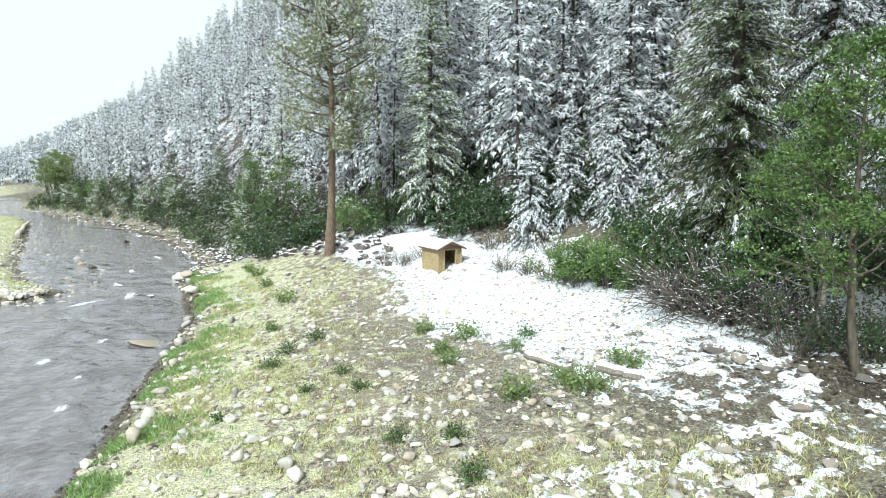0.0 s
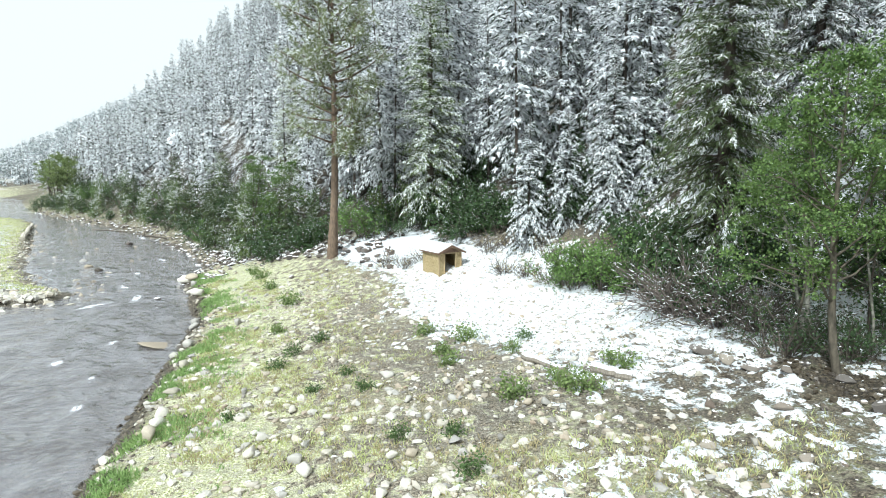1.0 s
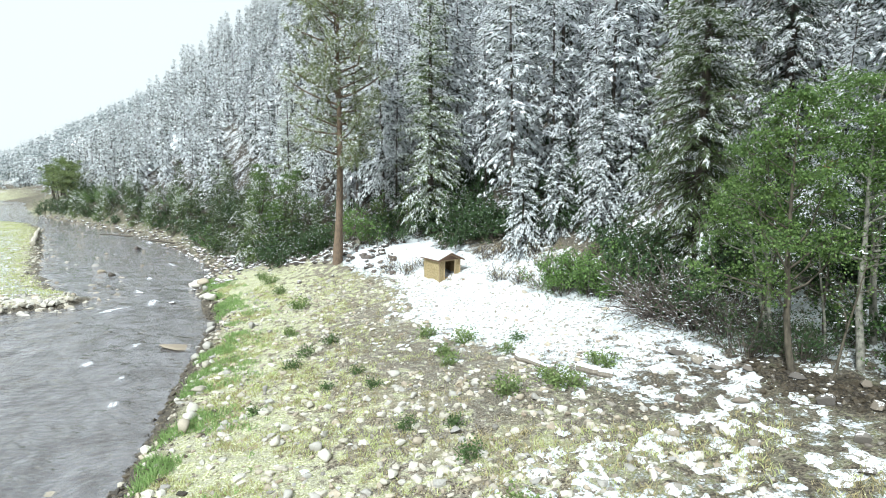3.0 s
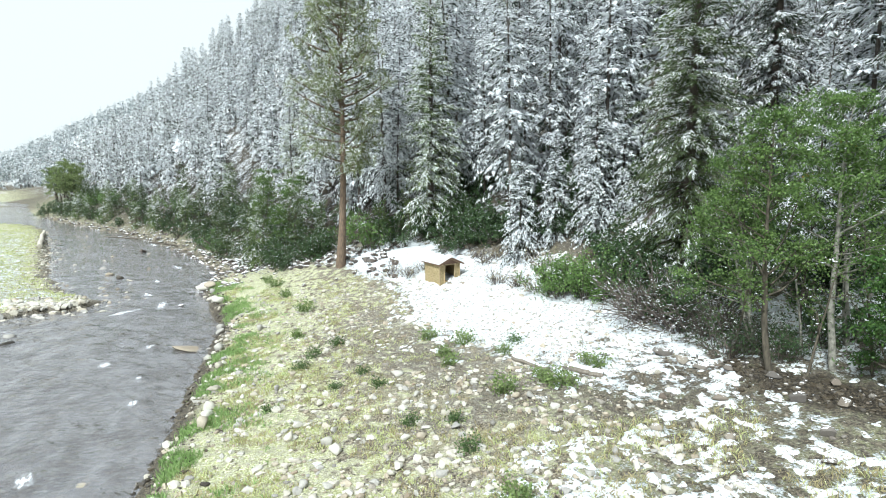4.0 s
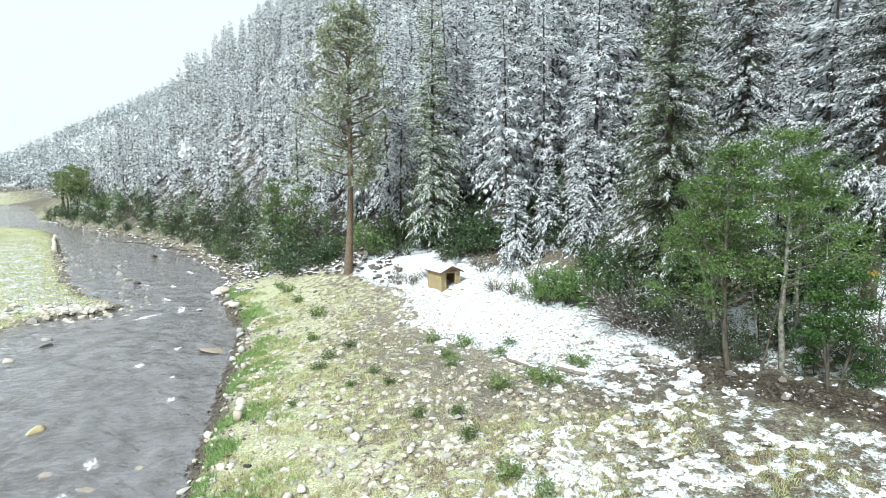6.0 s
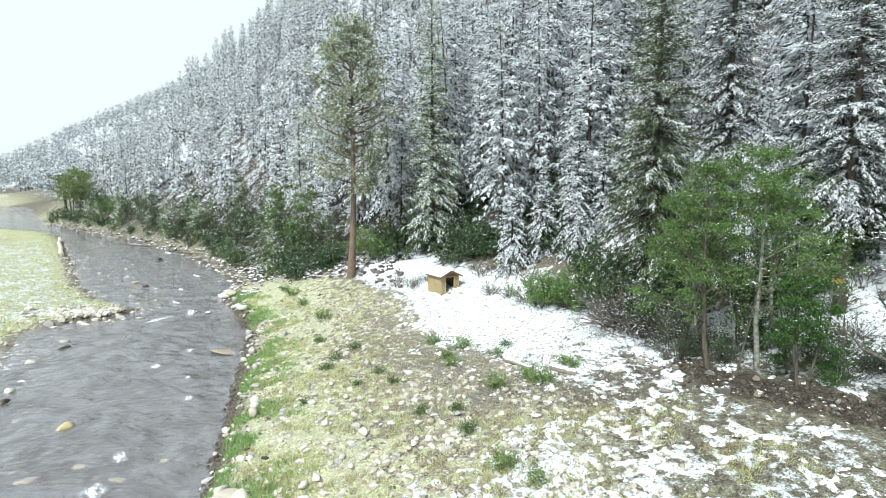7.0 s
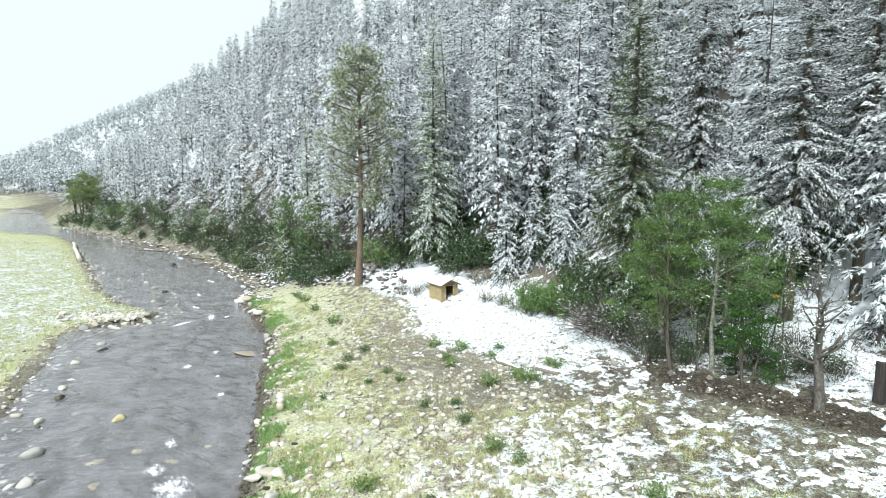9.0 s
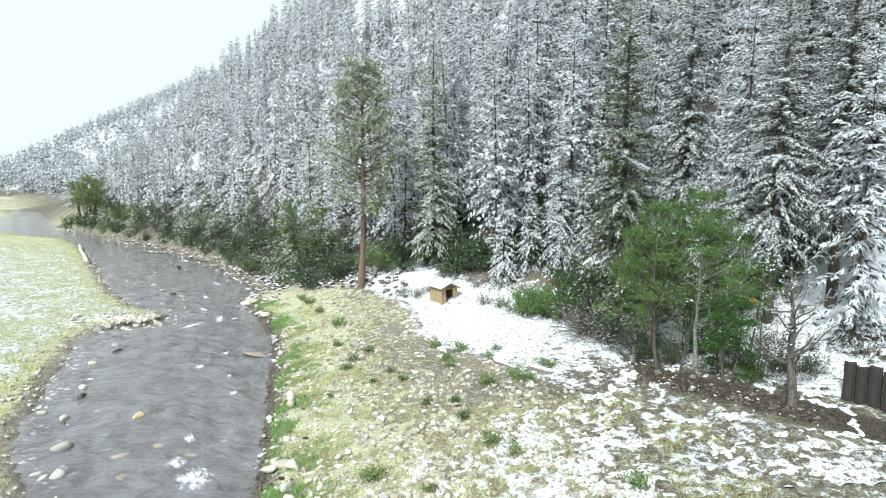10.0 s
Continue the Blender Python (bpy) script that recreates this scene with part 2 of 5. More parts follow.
def ground_paint():
    """Gravel and soil, under grass and patchy snow; the cover of each is a mask on the ground's points."""
    m, n, l, b = shader("bar_and_hillside")

    def mask(name):
        a = n.new("ShaderNodeAttribute")
        a.attribute_name = name
        return a.outputs["Fac"]
    tc = n.new("ShaderNodeTexCoord")
    cells = node(n, "ShaderNodeTexVoronoi", Scale=9.0)
    fine = node(n, "ShaderNodeTexVoronoi", Scale=24.0)
    for v in (cells, fine):
        l.new(tc.outputs["Object"], v.inputs["Vector"])
    big = noise_of(n, l, 0.45, 5.0)
    mid = noise_of(n, l, 2.6, 7.0, 0.62)
    small = noise_of(n, l, 15.0, 5.0, 0.6)
    tones = [(0.12, (0.05, 0.043, 0.034)), (0.3, (0.27, 0.245, 0.20)), (0.5, (0.12, 0.108, 0.088)), (0.68, (0.42, 0.385, 0.32)), (0.8, (0.19, 0.165, 0.13)), (0.95, (0.72, 0.69, 0.62))]
    pebble = mix(n, l, ramp(n, l, small, [(0.45, (0, 0, 0)), (0.55, (1, 1, 1))]), ramp(n, l, fine.outputs["Color"], tones), ramp(n, l, cells.outputs["Color"], tones))
    soil = ramp(n, l, small, [(0.38, (0.035, 0.028, 0.02)), (0.5, (0.19, 0.155, 0.11)), (0.64, (0.46, 0.41, 0.31))])
    c = mix(n, l, ramp(n, l, mid, [(0.38, (0, 0, 0)), (0.52, (1, 1, 1))]), soil, pebble)
    c = mix(n, l, ramp(n, l, big, [(0.5, (0, 0, 0)), (0.7, (0.55, 0.55, 0.55))]), c, ramp(n, l, small, [(0.35, (0.20, 0.185, 0.10)), (0.65, (0.47, 0.43, 0.27))]))
    turf = mix(n, l, ramp(n, l, noise_of(n, l, 4.0, 8.0, 0.7), [(0.42, (0, 0, 0)), (0.6, (1, 1, 1))]), ramp(n, l, small, [(0.36, (0.24, 0.25, 0.10)), (0.49, (0.50, 0.51, 0.27)), (0.62, (0.78, 0.77, 0.60))]), mix(n, l, 0.4, pebble, (0.60, 0.59, 0.40)))
    cover = maths(n, l, "ADD", mask("grass"), maths(n, l, "MULTIPLY", maths(n, l, "SUBTRACT", mid, 0.5), 3.4))
    c = mix(n, l, ramp(n, l, cover, [(0.42, (0, 0, 0)), (0.62, (1, 1, 1))]), c, turf)
    c = mix(n, l, mask("litter"), c, ramp(n, l, small, [(0.38, (0.012, 0.009, 0.006)), (0.5, (0.042, 0.032, 0.021)), (0.64, (0.13, 0.105, 0.07))]))
    wet = ramp(n, l, fine.outputs["Color"], [(0.2, (0.035, 0.03, 0.025)), (0.6, (0.10, 0.085, 0.062)), (0.95, (0.24, 0.20, 0.14))])
    c = mix(n, l, mask("bed"), c, wet)
    drift = maths(n, l, "ADD", maths(n, l, "MULTIPLY", big, 0.35), maths(n, l, "ADD", maths(n, l, "MULTIPLY", mid, 0.75), maths(n, l, "MULTIPLY", small, 0.35)))
    lie = maths(n, l, "ADD", maths(n, l, "SUBTRACT", drift, 0.725), maths(n, l, "MULTIPLY", maths(n, l, "SUBTRACT", mask("snow"), 0.5), 0.9))
    white = ramp(n, l, maths(n, l, "ADD", lie, 0.5), [(0.47, (0, 0, 0)), (0.54, (1, 1, 1))])
    c = mix(n, l, white, c, ramp(n, l, small, [(0.3, (0.66, 0.69, 0.73)), (0.7, (0.82, 0.84, 0.86))]))
    l.new(c, b.inputs["Base Color"])
    b.inputs["Roughness"].default_value = 0.85
    relief = maths(n, l, "ADD", maths(n, l, "MULTIPLY", fine.outputs["Distance"], -0.5), maths(n, l, "ADD", small, maths(n, l, "MULTIPLY", white, 0.8)))
    bump(n, l, b, relief, 0.9, 0.09)
    return m


GROUND = ground_paint()


def water_paint():
    """Clear shallow water: ripples drawn out along the flow, torn white water where it breaks."""
    m, n, l, b = shader("river_water")
    fl = n.new("ShaderNodeAttribute")
    fl.attribute_name = "flow"

    def streak(across, down, detail, rough=0.55):
        mp = n.new("ShaderNodeMapping")
        mp.inputs["Scale"].default_value = (across, down, 1)
        l.new(fl.outputs["Vector"], mp.inputs[0])
        t = node(n, "ShaderNodeTexNoise", Scale=1.0, Detail=detail, Roughness=rough)
        l.new(mp.outputs[0], t.inputs["Vector"])
        return t.outputs[0]
    fine, swell, wide = streak(2.6, 2.0, 2.0), streak(1.1, 0.9, 3.0), streak(0.4, 0.16, 2.0)
    hgt = maths(n, l, "ADD", maths(n, l, "MULTIPLY", fine, 0.22), maths(n, l, "ADD", maths(n, l, "MULTIPLY", swell, 1.5), maths(n, l, "MULTIPLY", wide, 2.2)))
    at = n.new("ShaderNodeAttribute")
    at.attribute_name = "foam"
    torn = maths(n, l, "MULTIPLY", maths(n, l, "SUBTRACT", maths(n, l, "MULTIPLY", streak(5.0, 2.2, 7.0, 0.7), 3.0), 0.85), at.outputs["Fac"])
    foam = ramp(n, l, torn, [(0.28, (0, 0, 0)), (0.8, (0.85, 0.85, 0.85))])
    # light and dark streaks in the base colour imitate uneven sky reflection
    reflection_streaks = ramp(n, l, streak(0.9, 0.5, 5.0, 0.6), [(0.36, (0.28, 0.27, 0.29)), (0.64, (0.60, 0.60, 0.67))])
    l.new(mix(n, l, foam, reflection_streaks, (0.88, 0.90, 0.93)), b.inputs["Base Color"])
    l.new(maths(n, l, "ADD", maths(n, l, "MULTIPLY", foam, 0.5), 0.05), b.inputs["Roughness"])
    l.new(maths(n, l, "SUBTRACT", 0.78, maths(n, l, "MULTIPLY", foam, 0.95), True), b.inputs["Transmission Weight"])
    b.inputs["IOR"].default_value = 1.5
    b.inputs["Specular IOR Level"].default_value = 1.0
    bump(n, l, b, hgt, 1.0, 0.16)
    return m


WATER = water_paint()
ROAD = rough_paint("pale_road_gravel", (0.42, 0.39, 0.34), (0.60, 0.57, 0.51), 2.0, 0.9)


# ---- builders ----
def mesh_of(name, verts, faces, mat, smooth=False):
    """A mesh from arrays: points (n, 3) and triangles (m, 3)."""
    verts, faces = np.asarray(verts, np.float32), np.asarray(faces, np.int32)
    me = bpy.data.meshes.new(name)
    me.vertices.add(len(verts))
    me.vertices.foreach_set("co", verts.ravel())
    k = faces.shape[1]
    me.loops.add(faces.size)
    me.loops.foreach_set("vertex_index", faces.ravel())
    me.polygons.add(len(faces))
    me.polygons.foreach_set("loop_start", np.arange(0, faces.size, k, dtype=np.int32))
    me.update(calc_edges=True)
    me.polygons.foreach_set("use_smooth", np.full(len(faces), smooth))
    me.materials.append(mat)
    return me


class Heap:
    """Gathers triangles."""

    def __init__(self):
        self.v, self.f, self.count = [], [], 0

    def add(self, v, f):
        v, f = np.asarray(v, float).reshape(-1, 3), np.asarray(f, int).reshape(-1, 3)
        self.v.append(v)
        self.f.append(f + self.count)
        self.count += len(v)

    def arrays(self):
        if not self.v:
            return np.zeros((0, 3)), np.zeros((0, 3), int)
        return np.concatenate(self.v), np.concatenate(self.f)

    def mesh(self, name, mat, smooth=False):
        return mesh_of(name, *self.arrays(), mat, smooth)


def part(name, data, parent, label=""):
    ob = new(name, data)
    ob.parent = parent
    return tagged(ob, label)


def bm_mesh(name, bm, mat, smooth=False):
    me = bpy.data.meshes.new(name)
    bm.to_mesh(me)
    bm.free()
    me.materials.append(mat)
    if smooth:
        me.polygons.foreach_set("use_smooth", np.full(len(me.polygons), True))
    return me


def box_mesh(name, size, mat, at=(0, 0, 0), turn=None, bevel=0.01):
    bm = bmesh.new()
    bmesh.ops.create_cube(bm, size=1.0)
    bmesh.ops.scale(bm, vec=size, verts=bm.verts)
    if bevel:
        bmesh.ops.bevel(bm, geom=bm.edges[:], offset=bevel, segments=1, affect="EDGES")
    if turn:
        bmesh.ops.transform(bm, matrix=turn, verts=bm.verts)
    bmesh.ops.translate(bm, vec=at, verts=bm.verts)
    return bm_mesh(name, bm, mat)


def tube(heap, pts, radii, sides=6):
    pts, radii = np.asarray(pts, float), np.asarray(radii, float)
    n = len(pts)
    way = np.gradient(pts, axis=0)
    way /= np.linalg.norm(way, axis=1)[:, None] + 1e-9
    ref = np.where(np.abs(way[:, 2:3]) > 0.8, np.array([[1.0, 0, 0]]), np.array([[0, 0, 1.0]]))
    a = np.cross(way, ref)
    a /= np.linalg.norm(a, axis=1)[:, None] + 1e-9
    c = np.cross(way, a)
    th = np.arange(sides) * 2 * np.pi / sides
    v = pts[:, None] + radii[:, None, None] * (np.cos(th)[None, :, None] * a[:, None] + np.sin(th)[None, :, None] * c[:, None])
    i, j = np.meshgrid(np.arange(n - 1), np.arange(sides), indexing="ij")
    p, q = (i * sides + j).ravel(), (i * sides + (j + 1) % sides).ravel()
    heap.add(v.reshape(-1, 3), np.concatenate([np.stack([p, q, q + sides], 1), np.stack([p, q + sides, p + sides], 1)]))


def blades(heap, root, way, length, width, rng, sag=0.12, flat=0.5, single=False):
    """Pointed leaf-shaped pieces of two triangles, or one. flat: 1 lies level, 0 turns any way."""
    n = len(root)
    up = rng.normal(size=(n, 3)) * (1 - flat)
    up[:, 2] += flat + 0.05
    side = np.cross(way, up)
    side /= np.linalg.norm(side, axis=1)[:, None] + 1e-9
    length, width = np.broadcast_to(length, n)[:, None], np.broadcast_to(width, n)[:, None]
    mid = root + way * length * 0.5
    tip = root + way * length
    tip = tip - np.array([0, 0, 1.0]) * length * sag
    if single:
        v = np.stack([root + side * width, root + way * length * 0.3 - side * width, tip], 1)
        heap.add(v.reshape(-1, 3), np.arange(3 * n).reshape(n, 3))
        return
    v = np.stack([root, mid + side * width, tip, mid - side * width], 1)
    k = np.arange(n)[:, None] * 4
    heap.add(v.reshape(-1, 3), np.concatenate([k + [0, 1, 2], k + [0, 2, 3]]))


def lumps(heap, root, way, length, width, lift, rng, sag=0.12):
    """Snow lying along twigs: small ridged drifts."""
    n = len(root)
    side = np.cross(way, np.array([[0, 0, 1.0]]))
    side /= np.linalg.norm(side, axis=1)[:, None] + 1e-9
    length, width, lift = (np.broadcast_to(a, n)[:, None] for a in (length, width, lift))
    z = np.array([0, 0, 1.0])
    mid = root + way * length * (0.35 + 0.3 * rng.random((n, 1))) - z * lift * 0.3
    tip = root + way * length * 0.98 - z * length * sag + z * lift * 0.4
    v = np.stack([root + z * lift * 0.8, mid + side * width, tip, mid - side * width], 1)
    k = np.arange(n)[:, None] * 4
    heap.add(v.reshape(-1, 3), np.concatenate([k + [0, 1, 2], k + [0, 2, 3]]))


def turned(way, angle):
    c, s = np.cos(angle), np.sin(angle)
    return np.stack([way[:, 0] * c - way[:, 1] * s, way[:, 0] * s + way[:, 1] * c, way[:, 2]], 1)


def unit(v):
    return v / (np.linalg.norm(v, axis=-1, keepdims=True) + 1e-9)


def drifts(heap, at, way, length, width, lift, rng):
    """Clumps of snow: low uneven domes of six sides, stretched along their twig."""
    n = len(at)
    if not n:
        return
    side = unit(np.cross(way, np.array([[0, 0, 1.0]])))
    length, width, lift = (np.broadcast_to(a, n)[:, None] for a in (length, width, lift))
    z = np.array([0, 0, 1.0])
    ring = []
    for k in range(6):
        th = k * np.pi / 3 + rng.normal(size=(n, 1)) * 0.2
        r = rng.uniform(0.6, 1.25, (n, 1))
        ring.append(at + way * length * np.cos(th) * r + side * width * np.sin(th) * r - z * lift * (0.4 + 0.9 * rng.random((n, 1))))
    v = np.stack([at + z * lift * 0.8] + ring, 1)
    k = np.arange(n)[:, None] * 7
    heap.add(v.reshape(-1, 3), np.concatenate([k + [0, 1 + i, 1 + (i + 1) % 6] for i in range(6)]))


def conifer(rng, tall, wide, bare, step, per, gap, twig, snowy, droop=0.35, limbs=True, gaps=0.12, lean=0.0, blade=0.17, power=0.85, clump=1.0, hang=0.6, fine=True):
    """A spruce or fir: heaps of wood, needles and snow. bare: height at which the crown begins; step: between whorls; per: branches a whorl;
    gap: between twigs along a branch; twig: their length; snowy: how much snow the branches carry; clump: size of its clumps."""
    wood, green, white = Heap(), Heap(), Heap()
    bend = rng.normal(size=2) * lean

    def axis(z):
        k = (np.asarray(z) / tall) ** 2
        return np.stack([bend[0] * k, bend[1] * k, np.asarray(z, float)], -1)
    zs = np.linspace(-0.3, tall, 9 if limbs else 4)
    tube(wood, axis(zs), np.maximum((0.0125 if limbs else 0.0075) * tall * (1 - zs / tall) ** 0.8, 0.012), 6 if limbs else 4)
    whorls = int((tall - bare - 0.1) / step)
    zz = np.repeat(bare + (np.arange(whorls) + rng.uniform(0, 1, whorls)) * step, per)
    zz = np.clip(zz + rng.uniform(-0.5, 0.5, len(zz)) * step, bare, tall - 0.1)
    # some stretches of the crown are thin, some full
    fullness = 0.75 + 0.5 * value_noise(zz, zz * 0 + rng.random() * 90, tall * 0.09, 5)
    zz = zz[rng.random(len(zz)) > gaps * 2 * (1.25 - fullness)]
    m = len(zz)
    share = (zz - bare) / (tall - bare)
    az = rng.random(m) * 2 * np.pi
    lobes = 0.8 + 0.45 * value_noise(np.cos(az) * 2 + zz * 0.5, np.sin(az) * 2 + 40, 1.0, int(rng.integers(1, 99)))
    reach = (wide * (1 - share) ** power * (0.7 + 0.3 * np.minimum(1, share * 6)) + 0.07) * rng.uniform(0.6, 1.15, m) * lobes
    rise = 0.55 * share ** 1.5 - droop * (1 - share) + rng.normal(size=m) * 0.14
    sag = -0.28 * (1 - share) + 0.1 * share
    out = np.stack([np.cos(az), np.sin(az), np.zeros(m)], 1)
    base = axis(zz)
    count = np.maximum(4 if fine else 2, (reach / gap).astype(int))
    who = np.repeat(np.arange(m), count)
    first = np.concatenate([[0], np.cumsum(count)[:-1]])
    t = (np.arange(len(who)) - first[who] + rng.random(len(who))) / count[who] * 0.9 + 0.1
    up = np.array([0, 0, 1.0])

    def spine(w, q):
        return base[w] + out[w] * (reach[w] * q)[:, None] + up * (reach[w] * (rise[w] * q + sag[w] * q * q))[:, None]
    if limbs:
        qs = np.linspace(0, 0.9, 4)
        for w in range(m):
            tube(wood, spine(np.full(4, w), qs), 0.012 * reach[w] * (1.1 - qs), 3)
    p = spine(who, t) + rng.normal(size=(len(who), 3)) * twig * 0.16
    flow = unit(out[who] + up * rise[who][:, None] + up * (2 * sag[who] * t)[:, None])
    n = len(who)
    small = np.minimum(1.0, 0.42 + reach[who] / max(wide, 0.5))
    # snow clings in patches, more on some boughs than on others
    seed = int(rng.integers(1, 999))
    patch = 0.6 * value_noise(p[:, 0] + 0.8 * p[:, 2], p[:, 1] - 0.6 * p[:, 2], 3.2 * twig, seed) + 0.4 * value_noise(p[:, 0] - 0.5 * p[:, 2], p[:, 1] + 0.9 * p[:, 2], 1.3 * twig, seed + 1)
    laden = (snowy * (0.6 + 0.45 * rng.random(m) + 0.5 * share))[who] + 0.22 * (t - 0.5)
    holds = sstep(-0.09, 0.09, patch - 1 + laden)
    for sgn in (-1, 1):
        d = turned(flow, sgn * (0.3 + 0.9 * rng.random(n)))
        d[:, 2] += rng.normal(size=n) * 0.25 - 0.2
        d = unit(d)
        ln = (twig * (0.55 + 0.75 * (1 - t)) * rng.uniform(0.65, 1.25, n) + 0.04) * small
        blades(green, p, d, ln, ln * blade * 0.8 + 0.006, rng, single=True)
        for fork in (0.0, 0.45)[:2 if fine else 1]:
            pick = rng.random(n) < holds * (1 - fork)
            k = pick.sum()
            if k:
                lift = up * (0.02 + 0.1 * ln[pick] * rng.random(k))[:, None]
                off = turned(d[pick], rng.normal(size=k) * (0.15 + fork))
                off[:, 2] += rng.normal(size=k) * 0.18
                blades(white, p[pick] + lift + off * (ln[pick] * 0.3 * rng.random(k))[:, None], unit(off), ln[pick] * rng.uniform(0.5, 1.0, k), (ln[pick] * blade * (0.62 if fine else 0.8) + 0.006) * clump * rng.uniform(0.5, 1.3, k), rng, 0.12, 0.72, single=True)
    pick = rng.random(n) < hang
    k = pick.sum()
    d = turned(flow[pick], rng.normal(size=k) * 0.5)
    d[:, 2] -= 0.5 + 0.6 * rng.random(k)
    ln = twig * rng.uniform(0.6, 1.2, k) * small[pick]
    blades(green, p[pick], unit(d), ln, ln * blade, rng, 0.15, 0.2, single=True)
    cling = rng.random(k) < holds[pick] * 0.4
    if cling.any():
        blades(white, p[pick][cling] + up * 0.03, unit(d[cling] + rng.normal(size=(cling.sum(), 3)) * 0.15), ln[cling] * 0.8, ln[cling] * blade * clump, rng, 0.1, 0.3, single=True)
    pick = rng.random(n) < holds * 0.16          # and lies in small cushions on the limbs
    k = pick.sum()
    big = twig * (0.16 + 0.2 * rng.random(k) ** 2) * small[pick]
    drifts(white, p[pick] + up * 0.03, flow[pick], big * rng.uniform(1.0, 1.8, k), big * rng.uniform(0.4, 0.7, k), big * 0.35, rng)
    return wood, green, white


def conifer_thing(name, label, group, rng, needles, bark=BARK, **shape):
    wood, green, white = conifer(rng, **shape)
    ob = tagged(new(name), label, "tree", group)
    part("trunk", wood.mesh("trunk", bark), ob)
    part("crown", green.mesh("crown", needles), ob)
    tagged(part("snow", white.mesh("tree_snow", TREE_SNOW, True), ob, "white snow lying on the branches"), kind="stuff")
    return ob


def pine_thing(name, label, group, rng, tall, wide, bare, limbs=46, tufts=9, snowy=0.12, lean=0.0, needles=None, bark=None, blade=0.3, needle=0.035):
    """A long-needled pine: a bare lower trunk, crooked limbs and tufts of needles at their ends."""
    wood, green, white = Heap(), Heap(), Heap()
    bend = rng.normal(size=2) * 0.15 + np.array([lean, 0])

    def axis(z):
        k = np.asarray(z, float) / tall
        return np.stack([bend[0] * k + 0.12 * np.sin(5 * k), bend[1] * k, np.asarray(z, float)], -1)
    zs = np.linspace(-0.4, tall, 14)
    r = 0.0145 * tall * np.maximum(1 - zs / tall, 0.03) ** 0.75
    r[:2] *= 1.3
    tube(wood, axis(zs), r, 10)
    for i in range(limbs):
        share = (i + rng.random()) / limbs
        z = bare + (tall - bare) * share ** 0.9
        az = rng.random() * 2 * np.pi
        reach = wide * (math.sin(math.pi * min(0.98, 0.22 + 0.74 * share)) ** 0.7) * rng.uniform(0.55, 1.1)
        rise = rng.uniform(-0.15, 0.25) + 0.55 * share
        qs = np.linspace(0, 1, 6)
        out = np.array([math.cos(az), math.sin(az), 0.0])
        side = np.array([-out[1], out[0], 0])
        wob = np.cumsum(rng.normal(size=6)) * 0.07 * reach
        pts = axis(z) + out * reach * qs[:, None] + side * wob[:, None] + np.array([0, 0, 1.0]) * (reach * (rise * qs + 0.25 * qs ** 2))[:, None]
        tube(wood, pts, 0.018 * reach * (1.15 - qs) + 0.006, 4)
        for _ in range(tufts):
            q = 0.35 + 0.65 * rng.random() ** 0.7
            c = np.array([np.interp(q, qs, pts[:, k]) for k in range(3)]) + rng.normal(size=3) * np.array([0.36, 0.36, 0.22])
            tube(wood, [np.array([np.interp(q * 0.9, qs, pts[:, k]) for k in range(3)]), c], [0.012, 0.006], 3)
            n = 15
            d = rng.normal(size=(n, 3))
            d[:, 2] += 0.5
            d = unit(d + out * 0.5)
            ln = rng.uniform(0.7, 1.1, n) * blade
            blades(green, np.repeat(c[None], n, 0), d, ln, needle, rng, 0.05, 0.2, single=True)
            if rng.random() < snowy * 4:
                k = rng.integers(1, 4)
                lumps(white, np.repeat(c[None], k, 0) + rng.normal(size=(k, 3)) * 0.08 + [0, 0, 0.06], unit(rng.normal(size=(k, 3)) * [1, 1, 0.1]), 0.28, 0.09, 0.08, rng)
    ob = tagged(new(name), label, "tree", group)
    part("trunk", wood.mesh("trunk", bark or PINE_BARK, True), ob)
    part("crown", green.mesh("crown", needles or PINE), ob)
    tagged(part("snow", white.mesh("tree_snow", TREE_SNOW), ob, "thin snow on the needle tufts"), kind="stuff")
    return ob


def crooked(rng, start, way, length, wob, n=7, lift=0.0):
    pts = [np.array(start, float)]
    d = unit(np.array(way, float))
    for i in range(n - 1):
        d = unit(d + rng.normal(size=3) * wob + np.array([0, 0, lift]))
        pts.append(pts[-1] + d * length / (n - 1))
    return np.array(pts)


